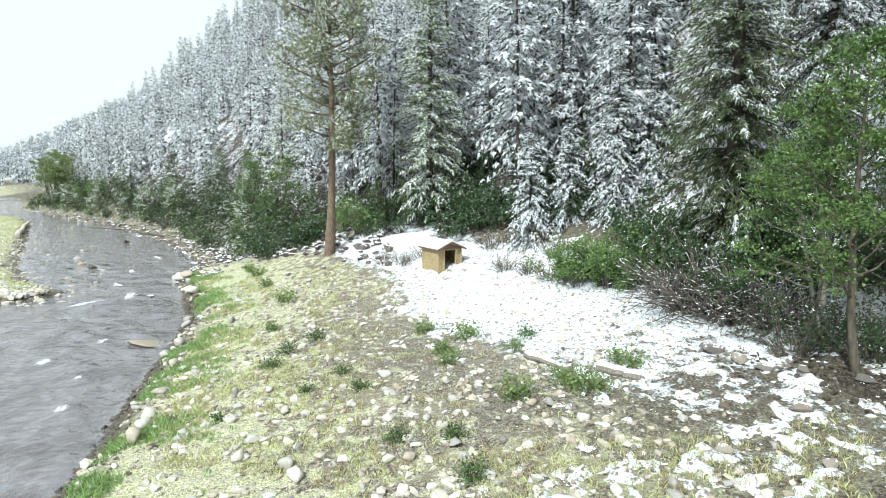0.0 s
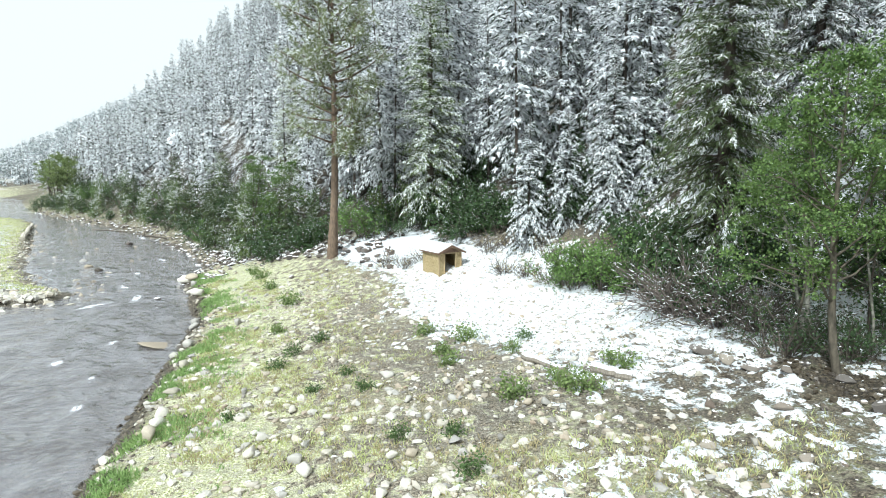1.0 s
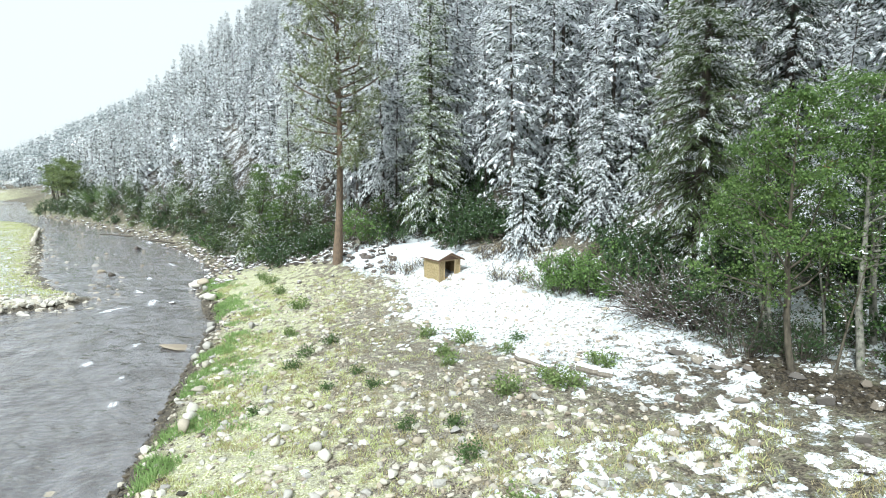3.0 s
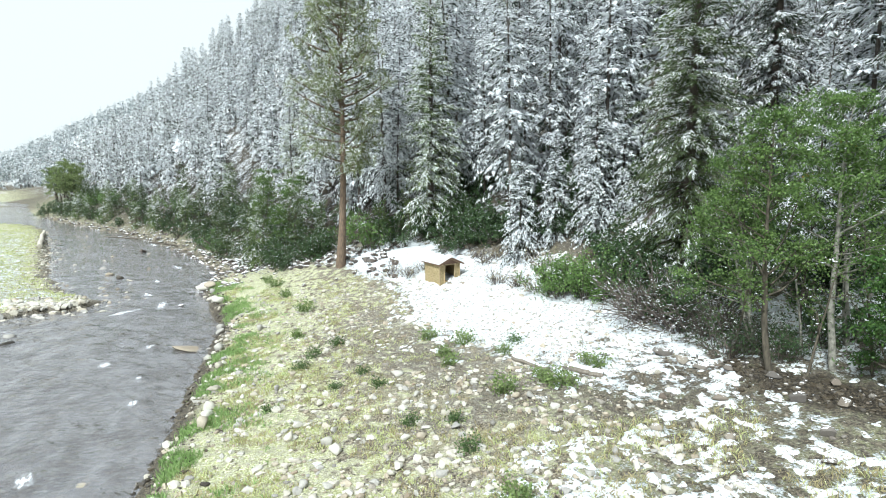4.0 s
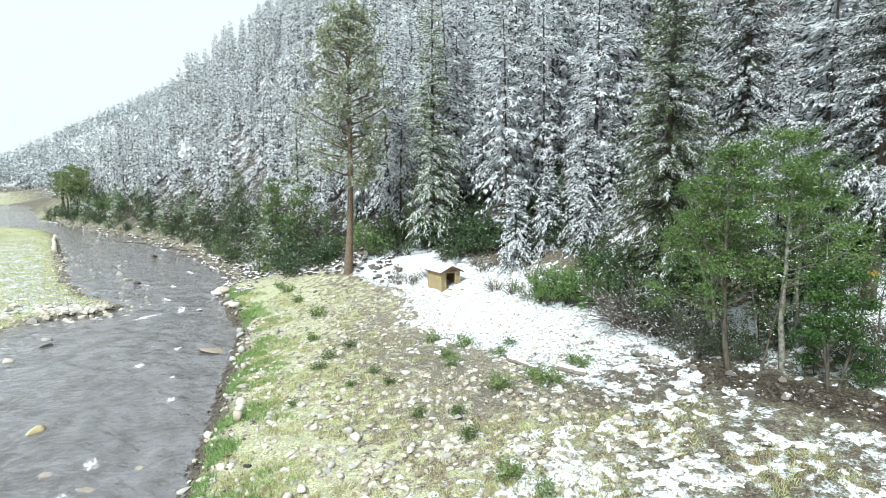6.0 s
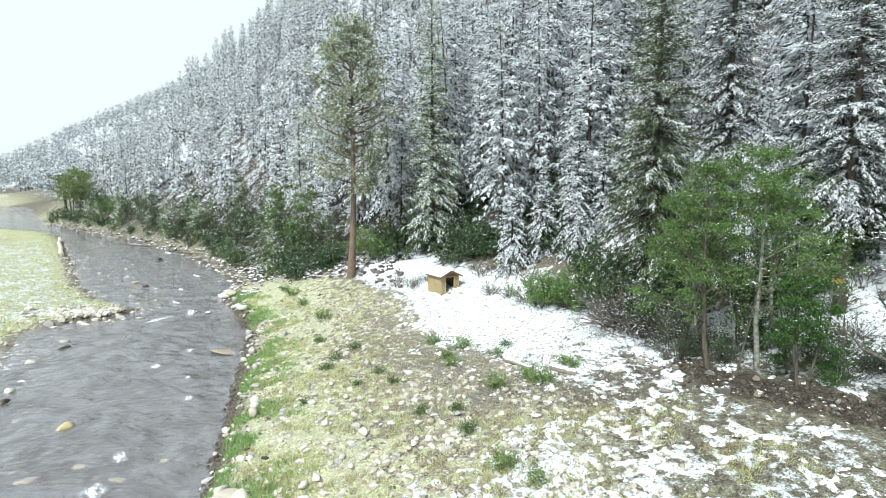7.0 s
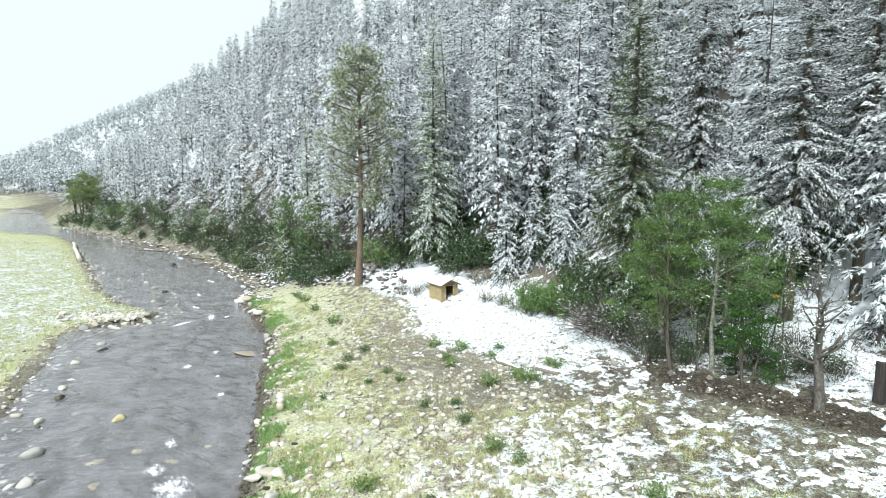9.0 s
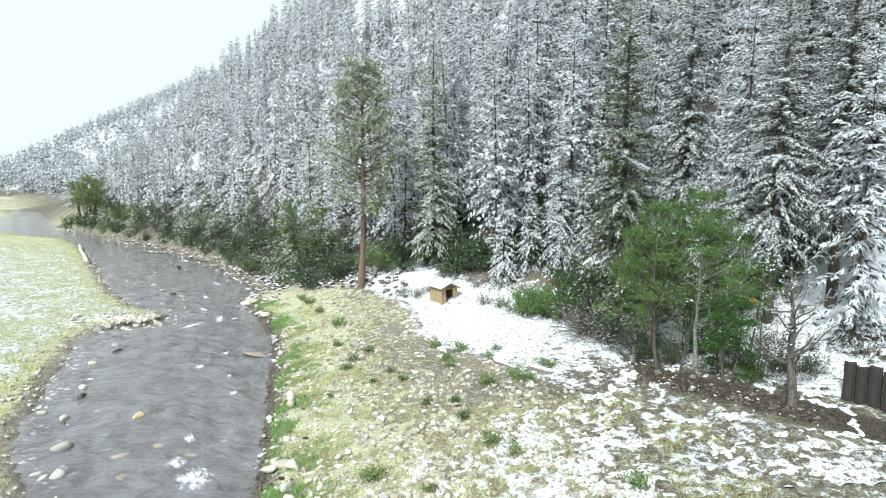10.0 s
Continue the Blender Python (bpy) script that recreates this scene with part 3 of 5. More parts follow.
def leafy_tree(name, label, group, rng, tall, wide, trunk_r, bare, stems=1, limbs=14, leaves=3600, leaf=0.085, lean=(0, 0), mat=None, bark=None, snowy=0.03, tint=None):
    """A broad-leaved tree: crooked trunk, limbs, boughs, and single leaves in loose clumps."""
    wood, green, white, gold = Heap(), Heap(), Heap(), Heap()
    clumps = []
    for s in range(stems):
        way = np.array([lean[0] + rng.normal() * 0.12 * (stems > 1), lean[1] + rng.normal() * 0.12 * (stems > 1), 1.0])
        pts = crooked(rng, (rng.normal() * 0.1 * (stems > 1), rng.normal() * 0.1 * (stems > 1), -0.2), way, tall, 0.07, 10, 0.03)
        qs = np.linspace(0, 1, 10)
        tube(wood, pts, trunk_r * (1.05 - qs) ** 0.9, 7)
        for i in range(limbs // stems):
            q = bare + (0.97 - bare) * (i + rng.random()) / (limbs // stems)
            root = np.array([np.interp(q, qs, pts[:, k]) for k in range(3)])
            az = rng.random() * 2 * np.pi
            reach = wide * (1.08 - q) ** 0.6 * rng.uniform(0.6, 1.1)
            lp = crooked(rng, root, (math.cos(az), math.sin(az), rng.uniform(0.25, 0.9)), reach, 0.16, 6, 0.04)
            tube(wood, lp, trunk_r * 0.42 * (1.1 - q) * np.linspace(1, 0.18, 6) + 0.006, 5)
            for j in range(5):
                k = rng.integers(2, 6)
                bp = crooked(rng, lp[k], unit(rng.normal(size=3) + (lp[-1] - lp[0]) / reach), reach * rng.uniform(0.25, 0.5), 0.2, 4)
                tube(wood, bp, np.linspace(0.016, 0.005, 4), 3)
                clumps += [bp[2], bp[3]]
            clumps.append(lp[-1])
    if leaves:
        clumps = np.array(clumps)
        which = rng.integers(0, len(clumps), leaves)
        size = (0.06 + 0.26 * rng.random(len(clumps)) ** 1.5)[which]
        p = clumps[which] + rng.normal(size=(leaves, 3)) * size[:, None] * [1.25, 1.25, 0.42]
        d = unit(rng.normal(size=(leaves, 3)) + [0, 0, -0.2])
        gilt = (rng.random(len(clumps)) < 0.004)[which] if tint else np.zeros(leaves, bool)
        for heap, ok in ((green, ~gilt), (gold, gilt)):
            if ok.any():
                blades(heap, p[ok], d[ok], leaf * rng.uniform(0.7, 1.3, ok.sum()), leaf * 0.36, rng, 0.1, 0.35, single=leaf > 0.2)
        k = int(len(clumps) * snowy * 6)
        if k:
            bare_wood = leaves < 1000
            q = clumps[rng.integers(0, len(clumps), k)] + rng.normal(size=(k, 3)) * (0.01 if bare_wood else 0.12)
            lumps(white, q, unit(rng.normal(size=(k, 3)) * [1, 1, 0.1]), rng.uniform(0.06, 0.16, k) * (0.9 if bare_wood else 1.3), 0.03, 0.03, rng)
    ob = tagged(new(name), label, "tree", group)
    part("trunk", wood.mesh("trunk", bark or ASPEN_BARK, True), ob)
    for nm, heap, mm, lab in (("crown", green, mat or ASPEN, ""), ("yellowed_leaves", gold, YELLOW, "yellowed autumn leaves"), ("snow", white, SNOW, "small lumps of snow on leaves")):
        if heap.count:
            tagged(part(nm, heap.mesh(nm, mm), ob, lab), kind="stuff" if nm == "snow" else "")
    return ob


def shrub_thing(name, label, rng, tall, wide, stems, leaves, mat, twig=TWIG, leaf=0.075, snowy=10, arch=0.06, wob=0.12, category="shrub", group=""):
    wood, green, white = Heap(), Heap(), Heap()
    tips = []
    for _ in range(stems):
        az, tilt = rng.random() * 2 * np.pi, rng.random() ** 0.7
        root = np.array([math.cos(az), math.sin(az), 0]) * wide * 0.3 * rng.random()
        way = np.array([math.cos(az) * tilt * wide / tall * 0.9, math.sin(az) * tilt * wide / tall * 0.9, 1.0])
        pts = crooked(rng, root + [0, 0, -0.1], way, tall * rng.uniform(0.6, 1.1), wob, 6, -arch)
        tube(wood, pts, np.linspace(0.018, 0.005, 6) * max(1, tall / 1.6), 3)
        tips += list(pts[2:])
        for j in range(2 if stems > 20 or tall < 1 else 1):
            bp = crooked(rng, pts[rng.integers(2, 5)], unit(rng.normal(size=3) + [0, 0, 0.5]), tall * rng.uniform(0.15, 0.35), 0.2, 4)
            tube(wood, bp, np.linspace(0.009, 0.004, 4) * max(1, tall / 1.6), 3)
            tips += list(bp[1:])
        if snowy:
            m = (pts[1:] + pts[:-1])[1:] / 2
            ok = rng.random(len(m)) < min(1.0, snowy / 60)
            if ok.any():
                lumps(white, m[ok] + [0, 0, 0.01], unit((pts[1:] - pts[:-1])[1:][ok]), tall * 0.09, 0.012, 0.018, rng, 0)
    tips = np.array(tips)
    if leaves:
        which = rng.integers(0, len(tips), leaves)
        p = tips[which] + rng.normal(size=(leaves, 3)) * 0.11
        blades(green, p, unit(rng.normal(size=(leaves, 3)) + [0, 0, 0.1]), leaf * rng.uniform(0.7, 1.3, leaves), leaf * 0.38, rng, 0.1, 0.4, single=leaf > 0.1)
    if snowy:
        q = tips[rng.integers(0, len(tips), snowy)] + rng.normal(size=(snowy, 3)) * 0.03
        lumps(white, q, unit(rng.normal(size=(snowy, 3)) * [1, 1, 0.1]), rng.uniform(0.05, 0.14, snowy), 0.026, 0.03, rng)
    ob = tagged(new(name), label, category, group)
    part("brushwood", wood.mesh("brushwood", twig), ob)
    if leaves:
        part("foliage", green.mesh("foliage", mat), ob)
    if white.count:
        tagged(part("snow", white.mesh("shrub_snow", SNOW), ob, "snow caught on the twigs"), kind="stuff")
    return ob


def stone_shape(rng, size, flat=0.6, detail=1):
    bm = bmesh.new()
    bmesh.ops.create_icosphere(bm, subdivisions=detail, radius=1.0)
    v = np.array([x.co for x in bm.verts])
    f = np.array([[x.index for x in t.verts] for t in bm.faces])
    bm.free()
    off = rng.random(3) * 50
    k = np.array([1 + 0.38 * noise.noise(Vector(p * 0.9 + off)) + 0.14 * noise.noise(Vector(p * 2.3 + off)) for p in v])
    v = v * k[:, None]
    for _ in range(10):
        d = unit(rng.normal(size=3))
        over = np.clip(v @ d - rng.uniform(0.36, 0.8), 0, None)
        v = v - over[:, None] * d
    return v * np.array([1.0, rng.uniform(0.6, 0.9), flat * rng.uniform(0.75, 1.1)]) * size, f


def value_noise(x, y, cell, seed):
    x, y = x / cell, y / cell
    i, j = np.floor(x).astype(int), np.floor(y).astype(int)
    fx, fy = x - i, y - j
    fx, fy = fx * fx * (3 - 2 * fx), fy * fy * (3 - 2 * fy)

    def lattice(a, b):
        k = (a * 374761393 + b * 668265263 + seed * 974711) & 0x7FFFFFFF
        k = ((k ^ (k >> 13)) * 1274126177) & 0x7FFFFFFF
        return (k ^ (k >> 16)) % 10007 / 10007.0
    return (lattice(i, j) * (1 - fx) + lattice(i + 1, j) * fx) * (1 - fy) + (lattice(i, j + 1) * (1 - fx) + lattice(i + 1, j + 1) * fx) * fy


# ---- terrain ----
RIGHT_Y = [-400, -60, -10, 6, 13, 21, 26.4, 31, 38, 44, 51, 62, 72, 83, 94, 107, 122, 140, 161, 207, 280, 330, 450, 2600]
RIGHT_X = [20, 2, -4.5, -7.2, -9.0, -11.3, -12.8, -15.2, -19.0, -20.3, -24.8, -33, -42, -53, -66, -80, -96, -110, -126, -159, -214, -252, -600, -5000]
LEFT_Y = [-400, -60, -10, 6, 9, 14, 20, 26, 29.4, 31, 33.5, 36, 42.5, 49, 80, 94, 105, 130, 153, 182, 234, 314, 450, 2600]
LEFT_X = [8, -8, -13, -15.5, -18.3, -21.3, -24, -26.6, -26.5, -23.9, -24.2, -28.5, -34.4, -39.2, -62, -74, -95, -119, -136, -153, -193, -256, -645, -5060]


def sstep(a, b, v):
    t = np.clip((v - a) / (b - a), 0, 1)
    return t * t * (3 - 2 * t)


def plan(x, y):
    """Distances from the river's right and left banks, into and along the hillside, and of the hill's foot."""
    dr = (x - np.interp(y, RIGHT_Y, RIGHT_X)) * 0.78
    dl = (np.interp(y, LEFT_Y, LEFT_X) - x) * 0.78
    s, u = 0.76 * x + 0.65 * y, -0.65 * x + 0.76 * y
    foot = 21 - 8 * np.clip((u - 35) / 95, 0, 1) - 6 * np.clip((u - 130) / 60, 0, 1)
    return dr, dl, s, u, foot


def height(x, y):
    x, y = np.asarray(x, float), np.asarray(y, float)
    dr, dl, s, u, foot = plan(x, y)
    wob = 1.3 * (value_noise(x, y, 1.7, 3) - 0.5) + 0.7 * (value_noise(x, y, 0.6, 4) - 0.5)
    bar = 0.3 * sstep(-0.2, 0.6, dr + 0.6 * wob) + (0.115 + 0.035 * sstep(18, 28, y)) * np.clip(dr, 0, None)
    bar = np.where(bar > 2.0, 2.0 + (bar - 2.0) * 0.35, bar)
    bar = np.minimum(bar, 3.2)
    left = 0.25 * sstep(-0.2, 0.8, dl + wob) + 0.03 * np.clip(dl, 0, 25)
    inside = np.minimum(-dr, -dl)
    bed = -0.05 - 0.35 * sstep(0, 1.5, inside) - 1.5 * sstep(70, 130, y) * sstep(0, 3, inside)
    z = np.where(dr > 0, bar, np.where(dl > 0, left, bed))
    hill = 2.85 * np.logaddexp(0, (s - foot) / 3.0 - 0.6) * sstep(0, 6, dr)
    hill = np.where(hill > 70, 70 + (hill - 70) * 0.45, hill)
    hill = np.minimum(hill, 112) * (1 - 0.85 * sstep(150, 260, u))
    far = 0.55 * np.clip(0.743 * x + 0.669 * y, 0, 330) * sstep(420, 640, u)
    rolls = 0.5 * np.sin(0.31 * s + 0.2) * np.sin(0.23 * u) * sstep(2, 12, s - foot) * sstep(240, 180, u)
    near = sstep(75, 50, y) * sstep(-65, -45, x) * sstep(80, 55, x)
    small = 0.8 * np.exp(-((x + 7) / 5.5) ** 2 - ((y - 36.5) / 3.6) ** 2) + (0.05 * np.sin(2.1 * x + 1.3 * np.sin(1.1 * y)) * np.sin(1.9 * y + np.sin(0.8 * x)) + 0.03 * np.sin(5.3 * x + 2 * y) * np.sin(4.7 * y - x)) * sstep(0.3, 2, np.maximum(dr, dl)) * near
    return z + np.maximum(hill, far) + rolls + small


def h(x, y):
    return float(height(x, y))


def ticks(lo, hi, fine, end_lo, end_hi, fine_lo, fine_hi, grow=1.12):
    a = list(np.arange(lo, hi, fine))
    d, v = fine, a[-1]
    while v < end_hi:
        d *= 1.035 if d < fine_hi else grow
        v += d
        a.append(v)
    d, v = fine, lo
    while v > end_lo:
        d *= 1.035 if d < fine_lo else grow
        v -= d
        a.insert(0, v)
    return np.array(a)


def cover(x, y):
    """Shares of ground under snow, grass and leaf litter."""
    dr, dl, s, u, foot = plan(x, y)
    edge = np.interp(y, [-30, 5, 8, 12, 15, 20, 30, 34, 42, 60], [0.5, 0.0, 2.0, 3.2, 2.0, -1.5, -4.8, -8.5, -17, -30])
    right = dr > 0
    full = np.interp(y, [6, 12, 17, 20], [0.40, 0.42, 0.55, 0.69])
    snow = sstep(-2.5, 3.5, x - edge) * full
    snow = np.where(y < 11, np.maximum(snow, 0.455 * sstep(-4, 2, x) * sstep(14, 8, y)), snow)
    ditch = np.exp(-(((x - 11.2) * 0.72 + (y - 11.3) * 0.69) / 0.8) ** 2) * sstep(8.5, 10.5, x) * sstep(19, 15, x)
    snow = snow - 0.6 * ditch
    snow = snow * (1 - 0.42 * sstep(35, 38.5, y) * sstep(-4, -7, x))
    woods = sstep(-1, 4, s - foot)
    glade = np.exp(-((x + 57 + 0.5 * (y - 108)) / 2.0) ** 2) * sstep(102, 105, y) * sstep(117, 114, y)
    snow = np.maximum(snow * (1 - 0.85 * woods), glade + (0.46 + 0.18 * sstep(8, 14, x) * sstep(30, 22, y)) * woods + 0.06 * sstep(10, 25, s - foot) * woods)
    # less snow under the right-hand trees, so dark litter stands in for shade
    snow = np.maximum(snow, 0.56 * sstep(12.5, 14.5, x) * sstep(17.0, 18.5, s) * sstep(24, 20, y) - 0.7 * ditch)
    snow = np.maximum(snow, 0.5 * sstep(1.2, 3, dr) * sstep(37, 42, y) * (1 - woods))
    snow = np.where(dl > 0, (0.5 - 0.22 * sstep(60, 110, y)) * sstep(0.3, 2, dl), snow)
    snow = np.where((dr < 0.8) & (dl < 0.4), 0, snow)
    grass = np.where(right, 0.66 * np.exp(-((dr - 1.6) / 3.0) ** 2) + 0.26 * sstep(13, 8, y) + 0.2 * sstep(12, 7, dr) + 0.25 * sstep(22, 30, y) * sstep(12, 8, dr), 0)
    grass = np.where(right, grass + 0.36 * sstep(0, 4, x) * sstep(17, 13, y), grass) * (0.7 + 0.3 * sstep(48, 38, y))
    grass = np.maximum(grass, (0.4 * sstep(55, 70, y) * sstep(0.3, 1.2, dr) + 0.5 * sstep(100, 115, y)) * (1 - woods))
    grass = np.where(dl > 0, 0.9 * sstep(0.2, 1.4, dl), grass)
    # the wooded-bank term is debris, with shade under the bushes put in
    litter = np.clip(0.85 * woods + 1.0 * ditch + 0.22 * np.exp(-((x + 1.2 + 0.55 * (y - 18)) / 1.5) ** 2) * sstep(9, 13, y) * sstep(25, 21, y) + 0.6 * sstep(1, 6, x) * sstep(17, 13, y) + 0.6 * right * sstep(38, 46, y) * sstep(-0.3, 0.4, dr) * sstep(112, 95, y), 0, 1)
    return np.clip(snow, 0, 1), np.clip(grass, 0, 1), litter


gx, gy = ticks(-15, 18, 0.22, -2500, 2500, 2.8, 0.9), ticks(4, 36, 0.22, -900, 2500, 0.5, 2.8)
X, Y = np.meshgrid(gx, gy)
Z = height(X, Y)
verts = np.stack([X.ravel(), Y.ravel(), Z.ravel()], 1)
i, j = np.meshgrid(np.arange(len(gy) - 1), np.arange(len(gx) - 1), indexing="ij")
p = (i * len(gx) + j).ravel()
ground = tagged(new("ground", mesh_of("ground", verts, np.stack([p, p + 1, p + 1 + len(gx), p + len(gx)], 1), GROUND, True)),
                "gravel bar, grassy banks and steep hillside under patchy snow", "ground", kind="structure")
near_right, near_left = plan(X.ravel(), Y.ravel())[:2]
for name, values in zip(("snow", "grass", "litter", "bed"), (*cover(X.ravel(), Y.ravel()), np.where(near_right > near_left, sstep(0.95, 0.25, near_right), sstep(0.35, -0.1, near_left)))):
    ground.data.attributes.new(name, "FLOAT", "POINT").data.foreach_set("value", values.astype(np.float32))

# river: a sheet between the banks
ys = np.concatenate([np.arange(-60, 2, 2.0), np.arange(2, 46, 0.16), np.arange(46, 110, 0.6), np.arange(110, 400, 8.0), [500, 700, 1000]])
lo, hi = np.interp(ys, LEFT_Y, LEFT_X) - 2.5, np.interp(ys, RIGHT_Y, RIGHT_X) + 1.6
COLS = 110
wx = lo[:, None] + (hi - lo)[:, None] * np.linspace(0, 1, COLS)
wy = np.repeat(ys[:, None], COLS, 1)
middle = (lo + hi) / 2
way_down = np.concatenate([[0], np.cumsum(np.hypot(np.diff(middle), np.diff(ys)))])
along = np.repeat(way_down[:, None], COLS, 1)
slope = np.gradient(middle, ys)
athwart = (wx - middle[:, None]) / np.sqrt(1 + slope ** 2)[:, None]
wz = sum(a * (value_noise(athwart + 3 * k, along * 0.4 - 7 * k, c, 40 + k) - 0.5) for k, (c, a) in enumerate(((3.2, 0.12), (1.3, 0.11), (0.7, 0.03))))
wz = wz * np.clip(1 - np.abs(wy - 24) / 110, 0, 1)
white = np.zeros_like(wz)
WHITE_WATER = [(-10.0, 7.2, 1.0, 0.75), (-11.2, 8.4, 0.6, 0.45), (-11.7, 10.6, 0.6, 0.3), (-19.2, 32.2, 1.4, 0.45), (-20.6, 30.0, 1.3, 0.45), (-15.5, 20.2, 0.6, 0.3), (-15.0, 23.0, 0.4, 0.25), (-30.0, 58.0, 1.8, 0.5),
               (-38.0, 66.0, 2.0, 0.6), (-26.0, 48.0, 1.4, 0.4), (-48.0, 76.0, 3.0, 1.0), (-70.0, 100.0, 5.0, 1.5), (-11.8, 16.0, 0.4, 0.2), (-13.0, 18.5, 0.4, 0.2), (-24.0, 40.5, 1.2, 0.3), (-22.0, 35.5, 1.0, 0.3)]
for x, y, long, wide in WHITE_WATER:
    ahead = np.array([float(np.interp(y, ys, slope)), 1.0])
    ahead = ahead / np.linalg.norm(ahead)
    pa, pb = (wx - x) * ahead[0] + (wy - y) * ahead[1], (wx - x) * ahead[1] - (wy - y) * ahead[0]
    white = np.maximum(white, np.exp(-(pa / long) ** 2 - (pb / wide) ** 2))
    wz = wz + 0.07 * np.exp(-((pa - 0.4 * long) / long) ** 2 - (pb / wide) ** 2)
riffle = sstep(26, 34, wy) * sstep(120, 70, wy) * 0.42
wv = np.stack([wx.ravel(), wy.ravel(), wz.ravel()], 1)
i, j = np.meshgrid(np.arange(len(ys) - 1), np.arange(COLS - 1), indexing="ij")
p = (i * COLS + j).ravel()
wf = np.stack([p, p + 1, p + COLS + 1, p + COLS], 1)
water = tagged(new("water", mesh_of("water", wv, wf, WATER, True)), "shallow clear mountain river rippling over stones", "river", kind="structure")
water.data.attributes.new("foam", "FLOAT", "POINT").data.foreach_set("value", np.maximum(white, riffle).ravel().astype(np.float32))
water.data.attributes.new("flow", "FLOAT_VECTOR", "POINT").data.foreach_set("vector", np.stack([athwart.ravel(), along.ravel(), athwart.ravel() * 0], 1).astype(np.float32).ravel())
water.visible_shadow = False

# ---- hut ----
HUT_Z = 2.42


def hut():
    """A small chipboard shelter with an open doorway in its gable. The near corner is the origin: the gable runs along x, the side wall along y."""
    wide, deep, eave, ridge, thick = 1.42, 1.62, 1.06, 1.38, 0.06
    ob = tagged(new("hut"), "small yellow chipboard hut with a snow-covered gable roof and open doorway", "hut")

    def slab(name, pts, depth, mat, label=""):
        """An upright board: an outline in the xz plane, pushed back along y."""
        bm = bmesh.new()
        f = bm.faces.new([bm.verts.new((x, 0, z)) for x, z in pts])
        ex = bmesh.ops.extrude_face_region(bm, geom=[f])
        bmesh.ops.translate(bm, vec=(0, depth, 0), verts=[v for v in ex["geom"] if isinstance(v, bmesh.types.BMVert)])
        bmesh.ops.recalc_face_normals(bm, faces=bm.faces[:])
        return part(name, bm_mesh(name, bm, mat), ob, label)
    d0, d1 = 0.38, 1.04
    slab("gable_wall", [(0, -0.25), (d0, -0.25), (d0, 1.0), (d1, 1.0), (d1, -0.25), (wide, -0.25), (wide, eave), (wide / 2, ridge), (0, eave)], thick, CHIPBOARD)
    back = slab("back_wall", [(0, -0.25), (wide, -0.25), (wide, eave), (wide / 2, ridge), (0, eave)], thick, CHIPBOARD)
    back.location = (0, deep - thick, 0)
    for x in (0, wide - thick):
        part("side_wall", box_mesh("side_wall", (thick, deep - 2 * thick, eave + 0.25), CHIPBOARD, (x + thick / 2, deep / 2, (eave - 0.25) / 2), bevel=0.004), ob)
    part("floor_board", box_mesh("floor_board", (wide - 2 * thick, deep - 2 * thick, 0.05), PLANK, (wide / 2, deep / 2, 0.02), bevel=0.004), ob)
    for x in (d0 - 0.02, d1 + 0.02):
        part("door_jamb", box_mesh("door_jamb", (0.055, 0.05, 1.1), PLANK, (x, -0.012, 0.45), bevel=0.006), ob, "pale fir door trim")
    part("door_head", box_mesh("door_head", (d1 - d0 + 0.1, 0.05, 0.06), PLANK, ((d0 + d1) / 2, -0.012, 1.02), bevel=0.006), ob, "pale fir door trim")
    tri = slab("gable_board", [(0.10, eave - 0.005), (wide - 0.10, eave - 0.005), (wide / 2, ridge - 0.05)], 0.03, DARK_PLANK, "dark brown gable boarding")
    tri.location = (0, -0.033, 0)
    for x in (0.03, wide - 0.03):
        part("corner_board", box_mesh("corner_board", (0.07, 0.03, eave + 0.2), PLANK, (x, -0.017, (eave - 0.2) / 2), bevel=0.004), ob)
    over, rise = 0.16, math.atan2(ridge - eave, wide / 2)
    run = (wide / 2 + over) / math.cos(rise)
    for sgn in (-1, 1):
        turn = Matrix.Rotation(-sgn * -rise, 4, "Y")
        mid = Vector((wide / 2 + sgn * (wide / 2 + over) / 2, deep / 2 - 0.03, ridge + 0.04 - (wide / 2 + over) / 2 * math.tan(rise)))
        roof = part("roof_panel", box_mesh("roof_panel", (run, deep + 0.36, 0.045), DARK_PLANK, mid, turn, 0.005), ob, "brown roof board")
        part("roof_snow", box_mesh("roof_snow", (run * 0.985, deep + 0.34, 0.075), SNOW, mid + Vector((0, 0, 0.062)), turn, 0.03), roof, "even layer of white snow")
        part("fascia", box_mesh("fascia", (run, 0.03, 0.09), DARK_PLANK, mid + Vector((0, -(deep + 0.36) / 2 - 0.014, -0.01)), turn, 0.004), ob, "brown barge board")
    return ob


hut_ob = hut()
hut_ob.matrix_world = pose(-0.62, 27.75, HUT_Z, 0, 0, 33)

# ---- trees that stand apart ----
rng = np.random.default_rng(7)


def stand(ob, x, y, turn=0.0, size=1.0, sink=0.05, z=None):
    ob.matrix_world = Matrix.Translation((x, y, (h(x, y) if z is None else z) - sink)) @ Matrix.Rotation(turn, 4, "Z") @ Matrix.Diagonal((size, size, size, 1))
    return ob


